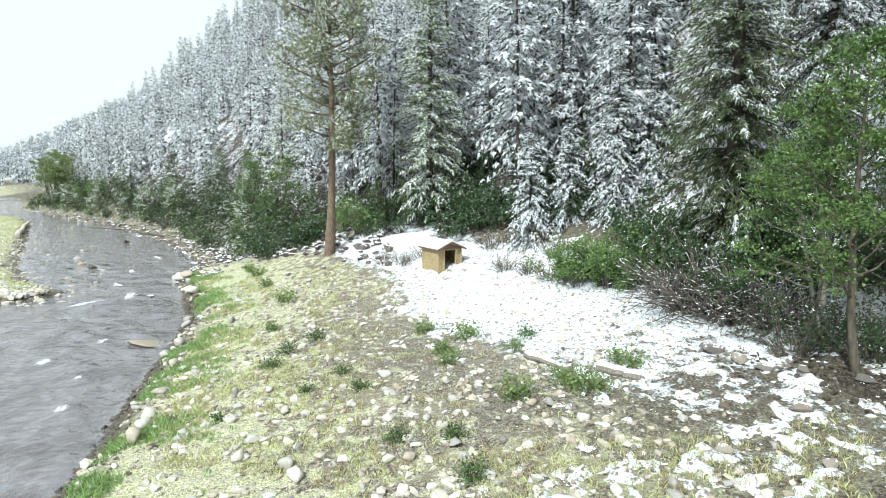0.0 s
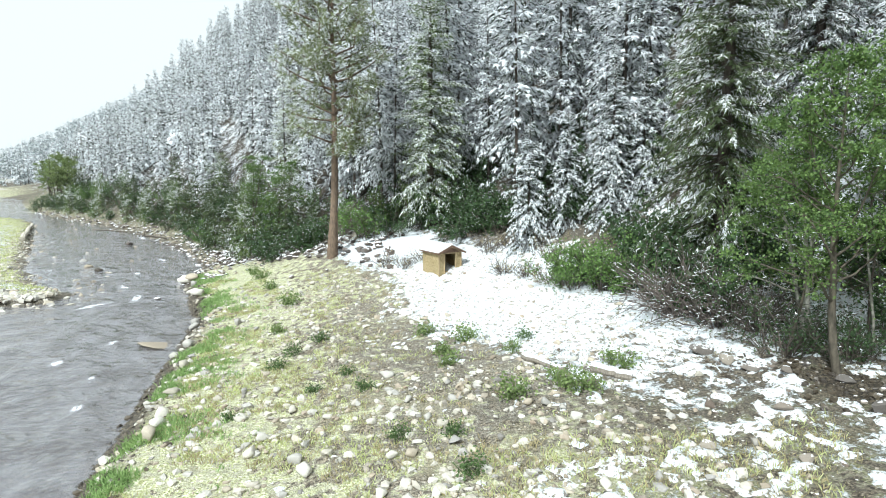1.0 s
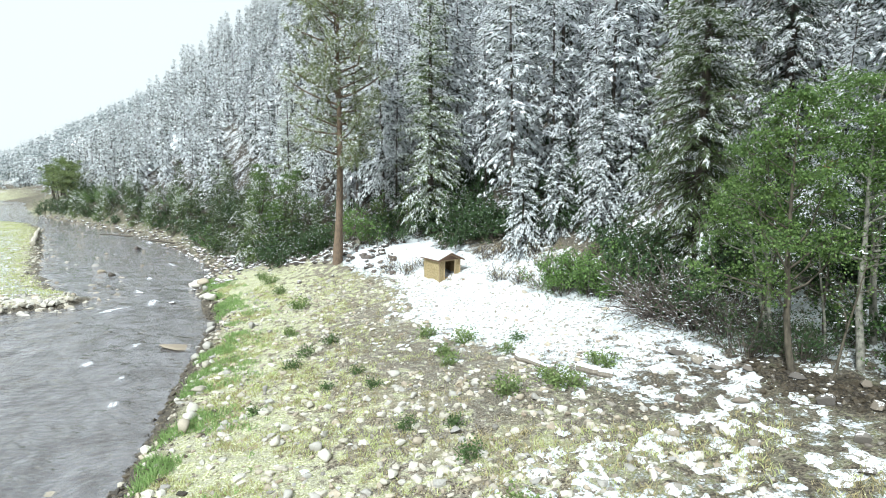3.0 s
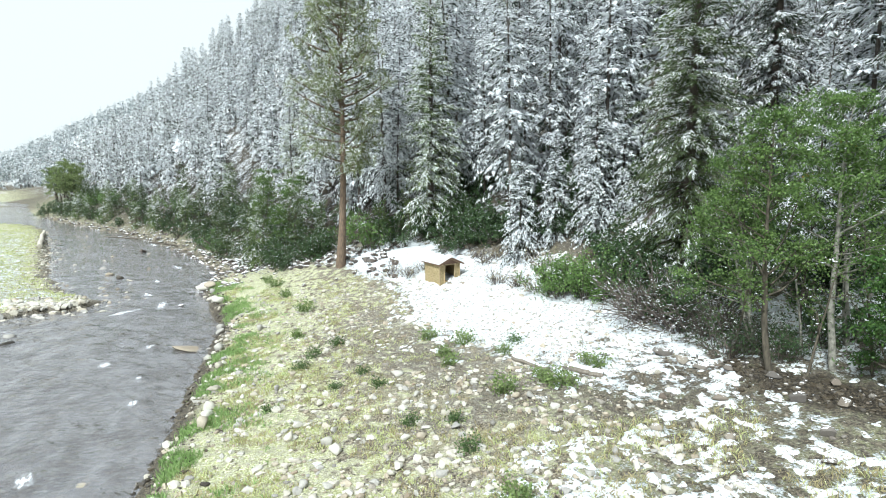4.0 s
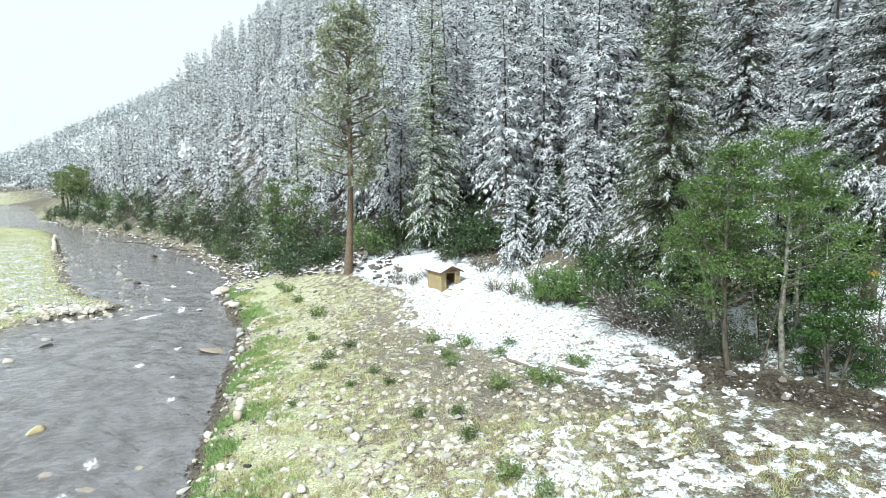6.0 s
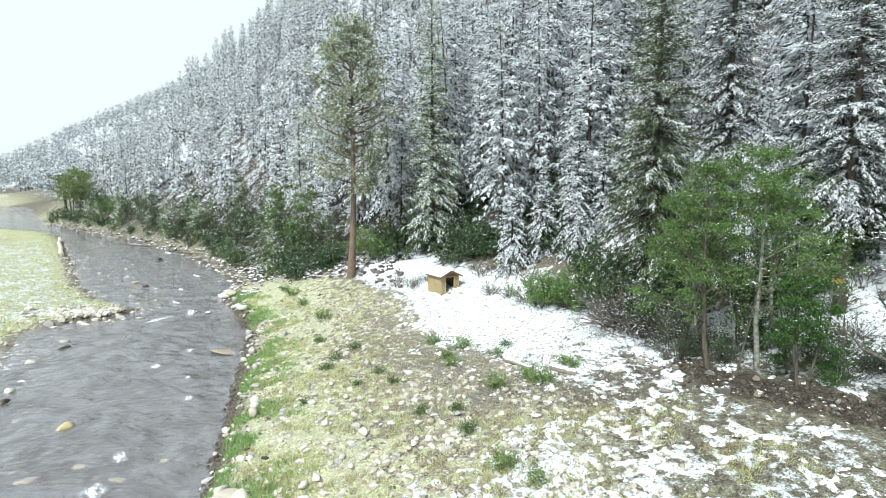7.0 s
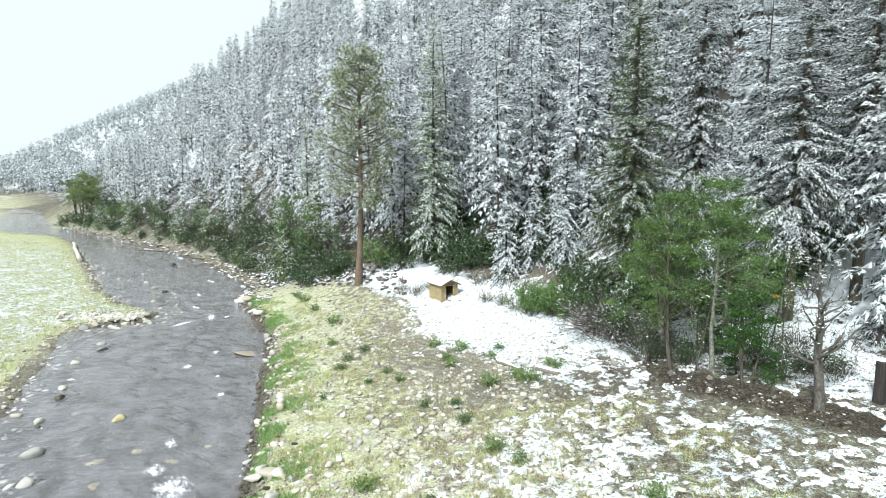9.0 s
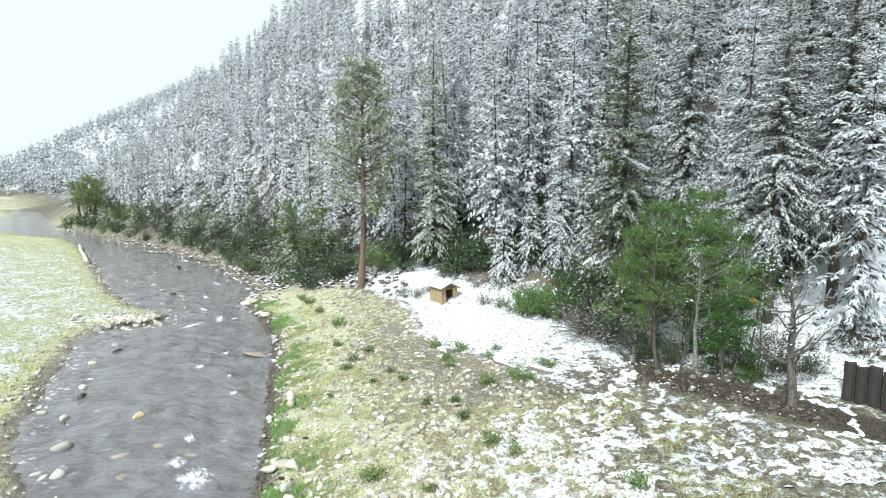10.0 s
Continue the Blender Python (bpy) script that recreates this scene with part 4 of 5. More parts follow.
EDGE = "trees along the edge of the bar"
stand(pine_thing("pine", "tall ponderosa pine with orange bark and sparse yellow-green needles", EDGE, rng, 18.6, 3.3, 6.0, 84, 15, 0.07, 0.5, blade=0.4, needle=0.04), -7.65, 34.5)
stand(conifer_thing("spruce", "tall full spruce with snow on every bough behind the hut", EDGE, rng, FIR, tall=20.5, wide=2.9, bare=0.6, step=0.3, per=8, gap=0.13, twig=0.32, snowy=0.82, droop=0.3, blade=0.15, power=0.75), -1.4, 36.2)
NEAR = dict(step=0.27, per=8, gap=0.1, twig=0.26, blade=0.12, clump=1.4)
FINER = dict(step=0.25, per=8, gap=0.085, twig=0.21, blade=0.115, clump=1.4)
laden = [("small", 6.9, 1.5, 4.1, 28.6), ("slim", 9.0, 1.7, 8.2, 28.0), ("low", 6.2, 1.5, 6.2, 29.4), ("low", 7.4, 1.4, 9.9, 28.4)]
for word, tall, wide, x, y in laden:
    stand(conifer_thing("spruce", "small spruce heavily laden with drooping snow", "snow-laden young spruces", rng, SPRUCE_DARK, tall=tall, wide=wide, bare=0.25, step=0.22, per=7, gap=0.08, twig=0.22, snowy=1.05, droop=0.9, gaps=0.05, blade=0.17, clump=1.7), x, y)
stand(conifer_thing("spruce", "great dark green spruce with a yellowish top and little snow", EDGE, rng, GREEN_FIR, tall=20.5, wide=3.3, bare=1.6, snowy=0.38, droop=0.25, power=0.75, step=0.27, per=9, gap=0.1, twig=0.28, blade=0.1, hang=0.9), 10.6, 21.3)
stand(conifer_thing("spruce", "tall spruce with snow on its boughs beside the great green one", EDGE, rng, SPRUCE_DARK, tall=19.5, wide=2.7, bare=2.5, snowy=0.72, droop=0.45, **NEAR), 15.3, 23.5)
for x, y, tall, wide, bare, sn in ((16.6, 15.6, 20.0, 3.1, 4.0, 0.75), (19.4, 15.0, 21.0, 3.0, 4.6, 0.8), (22.5, 17.5, 20.0, 3.0, 3.6, 0.7), (20.8, 20.6, 21.0, 2.9, 3.0, 0.8), (25.0, 14.0, 20.0, 3.2, 3.5, 0.6)):
    stand(conifer_thing("spruce", "tall snow-covered spruce with a bare mossy lower trunk", EDGE, rng, SPRUCE_DARK, MOSSY_BARK, tall=tall, wide=wide, bare=bare, snowy=sn, droop=0.32, **(NEAR if y > 15.8 else FINER)), x, y)
stand(conifer_thing("spruce", "little young spruce covered with snow", EDGE, rng, SPRUCE_DARK, tall=3.6, wide=0.9, bare=0.2, step=0.24, per=6, gap=0.13, twig=0.26, snowy=1.0, droop=0.5), 18.6, 12.4)

ASP = "aspens beside the ditch"
stand(leafy_tree("aspen", "green aspen with a dark leaning trunk beside the ditch", ASP, rng, 8.2, 2.8, 0.11, 0.26, 1, 26, 11500, leaf=0.085, lean=(-0.24, 0.1), bark=MOSSY_BARK, tint=True), 10.15, 13.4)
stand(leafy_tree("aspen", "green aspen with a pale forked trunk", ASP, rng, 9.0, 3.0, 0.115, 0.34, 1, 30, 13500, leaf=0.085, lean=(0.0, 0.05), tint=True), 11.8, 13.0)
stand(leafy_tree("aspen", "slim green aspen with several pale stems", ASP, rng, 7.4, 2.4, 0.08, 0.3, 3, 24, 11000, leaf=0.075, lean=(0.1, 0.1)), 13.2, 14.4)
stand(leafy_tree("aspen", "slim green aspen with several pale stems", ASP, rng, 6.6, 2.2, 0.08, 0.25, 3, 24, 11000, leaf=0.075, lean=(-0.1, 0.1)), 10.6, 15.4)
stand(leafy_tree("aspen", "low dark green young aspen in full leaf", ASP, rng, 4.2, 1.3, 0.06, 0.1, 3, 21, 9000, leaf=0.08, mat=YOUNG_ASPEN, bark=MOSSY_BARK), 12.3, 11.2)
stand(leafy_tree("bare_tree", "leafless young tree with snow on its crooked branches", EDGE, rng, 6.2, 2.3, 0.2, 0.26, 1, 30, 160, lean=(-0.02, 0.05), bark=GREY_BARK, snowy=0.16), 13.9, 8.9)

for x, y, tall, mat in ((9.4, 14.6, 5.2, MOSSY_BARK), (10.9, 12.9, 4.6, MOSSY_BARK), (11.4, 14.0, 6.0, ASPEN_BARK), (12.6, 12.4, 5.0, MOSSY_BARK), (13.1, 13.2, 5.6, ASPEN_BARK), (12.0, 14.8, 6.2, BARK), (13.9, 11.6, 4.4, MOSSY_BARK), (14.6, 13.6, 5.4, BARK)):
    stand(leafy_tree("sapling", "thin bare sapling among the aspens", ASP, rng, tall, 1.1, 0.045, 0.3, 1, 12, 260, lean=(rng.normal() * 0.12, 0), bark=mat, snowy=0.06), x, y)

# ---- shrubs ----
BUSH = "shrubs along the wood's edge"
for x, y, tall, wide, lv, mat in ((5.2, 22.8, 2.1, 1.5, 3600, SHRUB), (6.4, 22.2, 2.4, 1.6, 4000, SHRUB), (7.2, 21.4, 2.0, 1.4, 3000, SHRUB)):
    stand(shrub_thing("shrub", "bright green leafy shrub beside the snow field", rng, tall, wide, 36, lv, mat, leaf=0.1, snowy=8, group=BUSH), x, y)
for x, y, tall, wide in ((8.2, 18.8, 2.8, 2.4), (9.0, 17.6, 2.7, 2.2), (9.8, 16.6, 2.3, 2.0)):
    stand(shrub_thing("shrub", "bare red-brown thicket of arching twigs dusted with snow", rng, tall, wide, 95, 600, DARK_SHRUB, twig=TWIG, snowy=130, arch=0.16, wob=0.27, group=BUSH), x, y)
for x, y, tall in ((9.6, 15.0, 1.9), (11.0, 14.2, 1.5), (14.4, 12.4, 1.7), (15.6, 11.4, 1.4), (8.0, 20.0, 2.3)):
    stand(shrub_thing("shrub", "dark green undergrowth with a few snowy twigs", rng, tall, tall, 36, 1500, DARK_SHRUB, snowy=16, group=BUSH), x, y)
for x, y, tall in ((1.8, 31.0, 0.9), (3.0, 29.8, 1.0), (6.6, 25.4, 1.1), (8.2, 24.0, 1.2), (7.6, 26.2, 1.0), (-1.6, 31.2, 0.9), (9.6, 22.6, 1.2), (4.6, 28.2, 0.9), (2.6, 26.2, 1.1), (3.6, 25.2, 1.2), (4.4, 24.0, 1.0), (-2.6, 30.6, 1.1), (-3.8, 31.6, 1.2), (2.2, 29.5, 1.3), (5.0, 26.5, 1.3)):
    stand(shrub_thing("shrub", "low dry brush of thin pale twigs in snow", rng, tall, tall * 1.1, 40, 130, DRY, snowy=16, group=BUSH), x, y)
for k in range(12):
    x, y = 13.6 + 6.4 * rng.random(), 9.6 + 7.0 * rng.random()
    stand(shrub_thing("shrub", "bare brown twigs standing in the snow under the trees", rng, 1.3, 1.2, 24, 40, DARK_SHRUB, snowy=14, group=BUSH), x, y, 0, rng.uniform(0.7, 1.1))
bushes = []
for k in range(7):
    tall = (2.6, 3.4, 4.0, 3.0, 4.6, 3.6, 2.2)[k]
    bushes.append(shrub_thing("shrub", "tall green bush with snow on its leaves" if k % 3 else "dark green bush under the trees, flecked with snow", rng, tall, tall * 0.8, 13, 1050, (DARK_SHRUB, SHRUB, DARK_SHRUB, SHRUB, DARK_SHRUB, FIR, DARK_SHRUB)[k], leaf=0.17, snowy=110, group=BUSH))
bush_spots = [(-5.4, 36.4, 1), (-4.0, 35.6, 0), (-6.4, 37.6, 1), (-9.5, 40.5, 0), (-12.0, 42.5, 0), (2.6, 34.0, 6), (0.8, 33.4, 6), (-3.0, 37.5, 5), (4.5, 31.5, 6)]
while len(bush_spots) < 62:
    u, off = rng.uniform(36, 150), rng.uniform(-7, 3.5)
    s = 21 - 8 * min(1, max(0, (u - 35) / 95)) + off
    x, y = 0.76 * s - 0.65 * u, 0.65 * s + 0.76 * u
    away = float(plan(x, y)[0])
    if away > (3.4 if u < 62 else 2.6 if u < 95 else 2.0):
        bush_spots.append((x, y, int(rng.integers(0, 7)) if away > 8 or u > 95 else (0, 6, 6)[int(rng.integers(0, 3))]))
for k in range(22):        # a loose hem above the stony bank
    y = 41 + 52 * (k + rng.random()) / 22
    x = float(np.interp(y, RIGHT_Y, RIGHT_X)) + (1.0 + 5.5 * rng.random()) / 0.78
    bush_spots.append((x, y, (0, 4, 6, 2, 0, 1)[int(rng.integers(0, 6))]))
while len(bush_spots) < 110:
    x, y = rng.uniform(-6, 11), rng.uniform(29, 42)
    s = 0.76 * x + 0.65 * y
    if 20.5 < s < 30 and math.hypot(x - 0.5, y - 29) > 3:
        bush_spots.append((x, y, (0, 6, 6)[int(rng.integers(0, 3))]))
while len(bush_spots) < 140:
    x, y = rng.uniform(7.5, 25), rng.uniform(9, 26)
    s = 0.76 * x + 0.65 * y
    if 18.5 < s < 27 and not (x > 12.5 and y < 17):
        bush_spots.append((x, y, (0, 6, 6)[int(rng.integers(0, 3))]))
bush_spots += [(-92 + 1.4 * k + rng.normal(), 121 - 1.3 * k + rng.normal() * 1.5, (0, 6, 2, 6)[k % 4]) for k in range(12)]        # brush round the cottonwoods
placed = set()
for x, y, k in bush_spots:
    ob = copy_thing(bushes[k], Matrix.Identity(4)) if k in placed else bushes[k]
    placed.add(k)
    stand(ob, x, y, rng.uniform(0, 6.28), rng.uniform(0.7, 1.2))
stand(leafy_tree("willow", "slender green tree growing behind the stony bank", EDGE, rng, 8.6, 2.2, 0.09, 0.15, 2, 20, 5200, leaf=0.12, mat=ASPEN, bark=BARK, snowy=0.4), -18.0, 48.0)
stand(leafy_tree("willow", "slender green tree growing behind the stony bank", EDGE, rng, 7.4, 2.4, 0.09, 0.12, 2, 20, 5200, leaf=0.12, mat=ASPEN, bark=BARK, snowy=0.4), -14.4, 45.0)
for x, y, tall in ((-86, 118, 10.5), (-89.5, 121.5, 9.5), (-82.5, 115, 8.0), (-85, 121, 9.0)):
    stand(leafy_tree("cottonwood", "leafy green cottonwood on the far river bank", "far river trees", rng, tall, 3.4, 0.13, 0.3, 4, 32, 4600, leaf=0.24, mat=COTTONWOOD, bark=BARK, snowy=0.1), x, y)

# ---- the wooded hillside ----
WOOD = "snowy conifers on the hillside"
kinds = []
for k in range(5):
    kinds.append(conifer_thing("spruce", "snow-covered spruce on the steep hillside", WOOD, rng, SPRUCE, tall=15.0, wide=2.5, bare=0.8 + k * 0.6, step=0.46, per=7, gap=0.24, twig=0.4, snowy=(0.7, 0.86, 0.76, 0.92, 0.8)[k], droop=0.35, limbs=False, blade=0.17, lean=0.35, gaps=0.2, power=0.7, clump=1.75))
for k in range(2):
    kinds.append(conifer_thing("fir", "slim snow-covered fir with a bare lower trunk", WOOD, rng, SPRUCE, tall=16.0, wide=1.9, bare=3.2, step=0.46, per=7, gap=0.22, twig=0.4, snowy=(0.74, 0.86)[k], droop=0.3, limbs=False, blade=0.17, lean=0.35, gaps=0.2, power=0.65, clump=1.75))
for k in range(2):
    kinds.append(conifer_thing("fir", "greenish fir with light snow on the hillside", WOOD, rng, (FIR, PINE)[k], tall=16.0, wide=2.4, bare=1.6, step=0.46, per=7, gap=0.24, twig=0.4, snowy=0.58, droop=0.2, limbs=False, blade=0.17, gaps=0.2, power=0.7, clump=1.6))
for k in range(2):
    kinds.append(conifer_thing("fir", "bushy dark green young fir near the river bank", WOOD, rng, (GREEN_FIR, FIR)[k], tall=7.0, wide=2.0, bare=0.2, step=0.4, per=7, gap=0.22, twig=0.42, snowy=(0.3, 0.42)[k], droop=0.1, limbs=False, blade=0.17, gaps=0.2, power=0.6))
kinds.append(pine_thing("pine", "slim pine with thin snow on the hillside", WOOD, rng, 15.5, 2.4, 3.5, 44, 8, 0.5, 0.2, blade=0.5, bark=BARK))
used = set()
spots = []
taken = [(-7.65, 34.5), (-1.4, 36.2), (10.6, 21.3), (15.3, 23.5), (16.6, 15.6), (19.4, 15.0), (22.5, 17.5), (20.8, 20.6), (25, 14), (4.1, 28.6), (8.2, 28), (9.9, 28.4), (6.2, 29.4)]
cell = 3.1
for a in range(-60, 75):
    for b in range(-25, 100):
        a1, b1 = (a + rng.uniform(-0.5, 0.5)) * cell, (b + rng.uniform(-0.5, 0.5)) * cell
        x, y = a1 * 0.82 - b1 * 0.57, a1 * 0.57 + b1 * 0.82
        dr, dl, s, u, foot = (float(v) for v in plan(x, y))
        if s - foot < (1.0 if u < 40 else -2.5) or s - foot > 105 or u > 330 or dr < 8 or min(math.hypot(x - p, y - q) for p, q in taken) < 2.4:
            continue
        if math.hypot(x - 1, y + 10) < 20 or abs(math.atan2(x, y + 14)) > 0.84:
            continue
        if abs(x + 57 + 0.5 * (y - 108)) < 2.5 and 102 < y < 116:      # the snowy clearing
            continue
        if math.atan2(x, y + 14) > -0.17 and math.hypot(x, y + 10) > 120:     # past the top of the camera's view
            continue
        d = math.hypot(x, y + 6)
        if d < 80 or rng.random() < 0.72:
            spots.append((d, x, y))
spots.sort()
near_woods, far_woods = spots[:190], spots[190:]
near_woods = [(rng.uniform(0.55, 1.25), x, y) for d, x, y in near_woods]
near_woods += [(0.8, 17.8, 18.2), (0.7, 20.2, 17.8), (0.9, 23.6, 15.6), (0.7, 15.0, 19.4), (0.85, 18.4, 21.8), (0.75, 26.5, 17.0)]
while len(near_woods) < 256:       # young trees down to the stony bank
    y = 40 + 75 * rng.random()
    x = float(np.interp(y, RIGHT_Y, RIGHT_X)) + (1.3 + 7.0 * rng.random()) / 0.78
    if min(math.hypot(x - q, y - r) for _, q, r in near_woods[190:] + [(0, 99, 99)]) > 1.6:
        near_woods.append((rng.uniform(0.22, 0.55), x, y))
for size, x, y in near_woods:
    k = int(rng.integers(0, 7)) if rng.random() < 0.84 and size > 0.55 else (7, 8, 11)[int(rng.integers(0, 3))] if size > 0.55 else (9, 10)[int(rng.integers(0, 2))]
    size = size * 1.7 if size <= 0.55 else size
    m = Matrix.Translation((x, y, h(x, y) - 0.15)) @ Matrix.Rotation(rng.uniform(0, 6.28), 4, "Z") @ Matrix.Diagonal((size * rng.uniform(0.85, 1.15), size, size, 1))
    if k not in used:
        kinds[k].matrix_world = m
        used.add(k)
    else:
        copy_thing(kinds[k], Matrix.Identity(4)).matrix_world = m


def joined(name, label, spots, shapes, rng, low, high, needles, category="woods"):
    """Far trees in one mesh for each of wood, needles and snow, under one thing."""
    ob = tagged(new(name), label, category, kind="stuff")
    heaps = [Heap() for _ in range(3)]
    for d, x, y in spots:
        shape = shapes[int(rng.integers(0, len(shapes)))]
        a, size = rng.uniform(0, 6.28), rng.uniform(low, high)
        c, s = math.cos(a) * size, math.sin(a) * size
        base = np.array([x, y, h(x, y) - 0.2])
        for heap, (v, f) in zip(heaps, shape):
            if len(v):
                heap.add(np.stack([v[:, 0] * c - v[:, 1] * s, v[:, 0] * s + v[:, 1] * c, v[:, 2] * size], 1) + base, f)
    for heap, nm, mat in zip(heaps, ("trunks", "crowns", "snow"), (BARK, needles, TREE_SNOW)):
        tagged(part(nm, heap.mesh(nm, mat, nm == "snow"), ob), kind="stuff")
    return ob


def shape_arrays(**shape):
    return [hp.arrays() for hp in conifer(rng, limbs=False, fine=False, **shape)]


mid_shapes = [shape_arrays(tall=15.0, wide=2.4, bare=0.9, step=0.8, per=6, gap=0.6, twig=0.85, snowy=sn, blade=0.24, gaps=0.12, lean=0.3, power=0.72, hang=0.5, clump=1.65) for sn in (0.5, 0.6, 0.68, 0.74, 0.8, 0.9)]
joined("far_woods", "dense snow-dusted conifer forest covering the hillside", far_woods[:780], mid_shapes, rng, 0.4, 0.86, SPRUCE_FAR)
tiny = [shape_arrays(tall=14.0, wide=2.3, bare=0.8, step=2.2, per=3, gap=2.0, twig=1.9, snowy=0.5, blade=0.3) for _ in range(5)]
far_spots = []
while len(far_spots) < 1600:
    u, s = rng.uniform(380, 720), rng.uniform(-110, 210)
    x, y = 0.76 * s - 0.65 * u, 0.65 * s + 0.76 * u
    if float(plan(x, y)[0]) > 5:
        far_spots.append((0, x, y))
joined("distant_woods", "distant forested mountain slope with thin snow, haze put into its colour", far_spots, tiny, rng, 0.7, 1.3, HAZED)

# ---- stones ----
CRAGS = [(-2.8, 62.0, 1.8), (22.3, 30.7, 2.0), (20.8, 29.6, 1.6), (22.4, 36.9, 2.2), (24.0, 38.2, 2.0)]
rng = np.random.default_rng(21)
STONES = "stones on the gravel bar"
stone_meshes = {}


def stone_mesh(mat, k):
    key = (mat.name, k)
    if key not in stone_meshes:
        v, f = stone_shape(np.random.default_rng(100 + k), 1.0, 0.6, 2)
        stone_meshes[key] = mesh_of("stone", v, f, mat, mat not in (DARK_STONE, SNOWY_STONE))
    return stone_meshes[key]


def stone(name, label, group, mat, x, y, size, z=None, sink=0.25, flat=1.0):
    ob = tagged(new(name, stone_mesh(mat, int(rng.integers(0, 9)))), label, "stone", group)
    z = h(x, y) if z is None else z
    ob.matrix_world = Matrix.Translation((x, y, z + size * (0.6 * flat - sink))) @ Matrix.Rotation(rng.uniform(0, 6.28), 4, "Z") @ Euler((rng.normal() * 0.15, rng.normal() * 0.15, 0)).to_matrix().to_4x4() @ Matrix.Diagonal((size, size, size * flat, 1))
    return ob


# the ones that stand out on the bar
for x, y, r in ((0.38, 14.85, 0.27), (2.6, 13.3, 0.24), (-2.0, 16.4, 0.28), (-4.6, 12.6, 0.27), (-1.1, 14.4, 0.2), (-1.2, 11.35, 0.22), (-0.75, 11.4, 0.2), (-1.95, 13.05, 0.18), (-0.5, 13.1, 0.17),
                (-2.6, 14.3, 0.19), (0.2, 11.8, 0.2), (1.25, 12.8, 0.16), (-4.45, 7.8, 0.22), (-4.2, 8.2, 0.24), (-5.0, 12.4, 0.18), (-3.6, 9.2, 0.2), (0.9, 15.2, 0.18), (1.2, 14.7, 0.16), (0.0, 15.3, 0.17),
                (2.2, 13.6, 0.2), (3.0, 13.1, 0.18), (-3.2, 15.0, 0.16), (-1.4, 9.6, 0.18), (0.7, 9.4, 0.15), (-2.4, 11.2, 0.17), (-6.3, 15.7, 0.2), (-9.9, 24.4, 0.3), (-8.6, 23.2, 0.2), (-7.6, 21.0, 0.18)):
    stone("stone", "rounded pale river stone lying on the gravel", STONES, PALE_STONE, x, y, r)
for k in range(60):
    x, y = rng.uniform(-8, 0.5), 4.5 + 12 * rng.random() ** 1.4
    if float(plan(x, y)[0]) > 0.6:
        stone("stone", "rounded pale river stone lying on the gravel", STONES, PALE_STONE, x, y, 0.11 + 0.17 * rng.random() ** 2, sink=0.32)
BANKS = "boulders at the water's edge"
for x, y, r in ((-7.0, 7.8, 0.3), (-6.6, 7.4, 0.36), (-6.2, 7.3, 0.3), (-6.95, 7.2, 0.3), (-6.0, 5.9, 0.35), (-8.3, 14.6, 0.32), (-7.9, 13.2, 0.3), (-8.1, 13.9, 0.24), (-10.9, 21.5, 0.3), (-12.2, 24.9, 0.34),
                (-12.5, 25.6, 0.3), (-15.6, 32.2, 0.36), (-15.0, 31.4, 0.4), (-16.2, 33.3, 0.35), (-18.5, 37.1, 0.5), (-17.9, 36.9, 0.5), (-19.1, 37.6, 0.4), (-17.2, 35.4, 0.3), (-8.9, 16.2, 0.26), (-9.8, 18.9, 0.24), (-5.7, 4.8, 0.35)):
    stone("boulder", "rounded cream boulder at the water's edge", BANKS, PALE_STONE, x, y, r * 1.25, max(h(x, y), -0.1))
IN_RIVER = "boulders standing in the river"
for x, y, r, mat in ((-16.8, 9.6, 0.55, PALE_STONE), (-15.5, 7.5, 0.45, PALE_STONE), (-15.9, 7.3, 0.3, PALE_STONE), (-16.4, 7.6, 0.26, PALE_STONE), (-15.3, 12.9, 0.45, YELLOW_STONE), (-20.6, 16.8, 0.4, PALE_STONE), (-19.8, 15.5, 0.45, WET_STONE),
                     (-23.4, 24.6, 0.42, PALE_STONE), (-22.5, 23.2, 0.42, WET_STONE), (-18.7, 12.6, 0.35, PALE_STONE), (-18.5, 12.2, 0.3, WET_STONE), (-16.6, 23.4, 0.25, DARK_STONE), (-17.9, 32.3, 0.3, DARK_STONE), (-22.6, 20.8, 0.35, PALE_STONE),
                     (-20.3, 13.3, 0.35, PALE_STONE), (-30.0, 44.0, 0.5, PALE_STONE), (-32.5, 47.0, 0.6, PALE_STONE), (-28.0, 42.0, 0.45, WET_STONE), (-36.0, 60.0, 0.6, DARK_STONE), (-27.0, 38.0, 0.4, PALE_STONE), (-18.0, 8.2, 0.3, PALE_STONE), (-18.8, 9.6, 0.3, WET_STONE)):
    stone("boulder", "worn boulder standing out of the shallow water", IN_RIVER, mat, x, y, r, -0.12 - 0.1 * r, 0.2)
for x, y, r in ((-14.0, 9.3, 0.5), (-13.0, 7.6, 0.4), (-11.0, 9.4, 0.35), (-12.9, 10.2, 0.3), (-10.2, 10.8, 0.3)):
    stone("boulder", "ochre stone just under the clear water", IN_RIVER, YELLOW_STONE, x, y, r, -0.38, 0.3, 0.6)
stone("boulder", "flat brown slab lying awash in the shallows", IN_RIVER, GRAVEL, -13.0, 22.8, 1.15, -0.06, 0.1, 0.22)
SNOWY = "snow-dusted stones by the ditch"
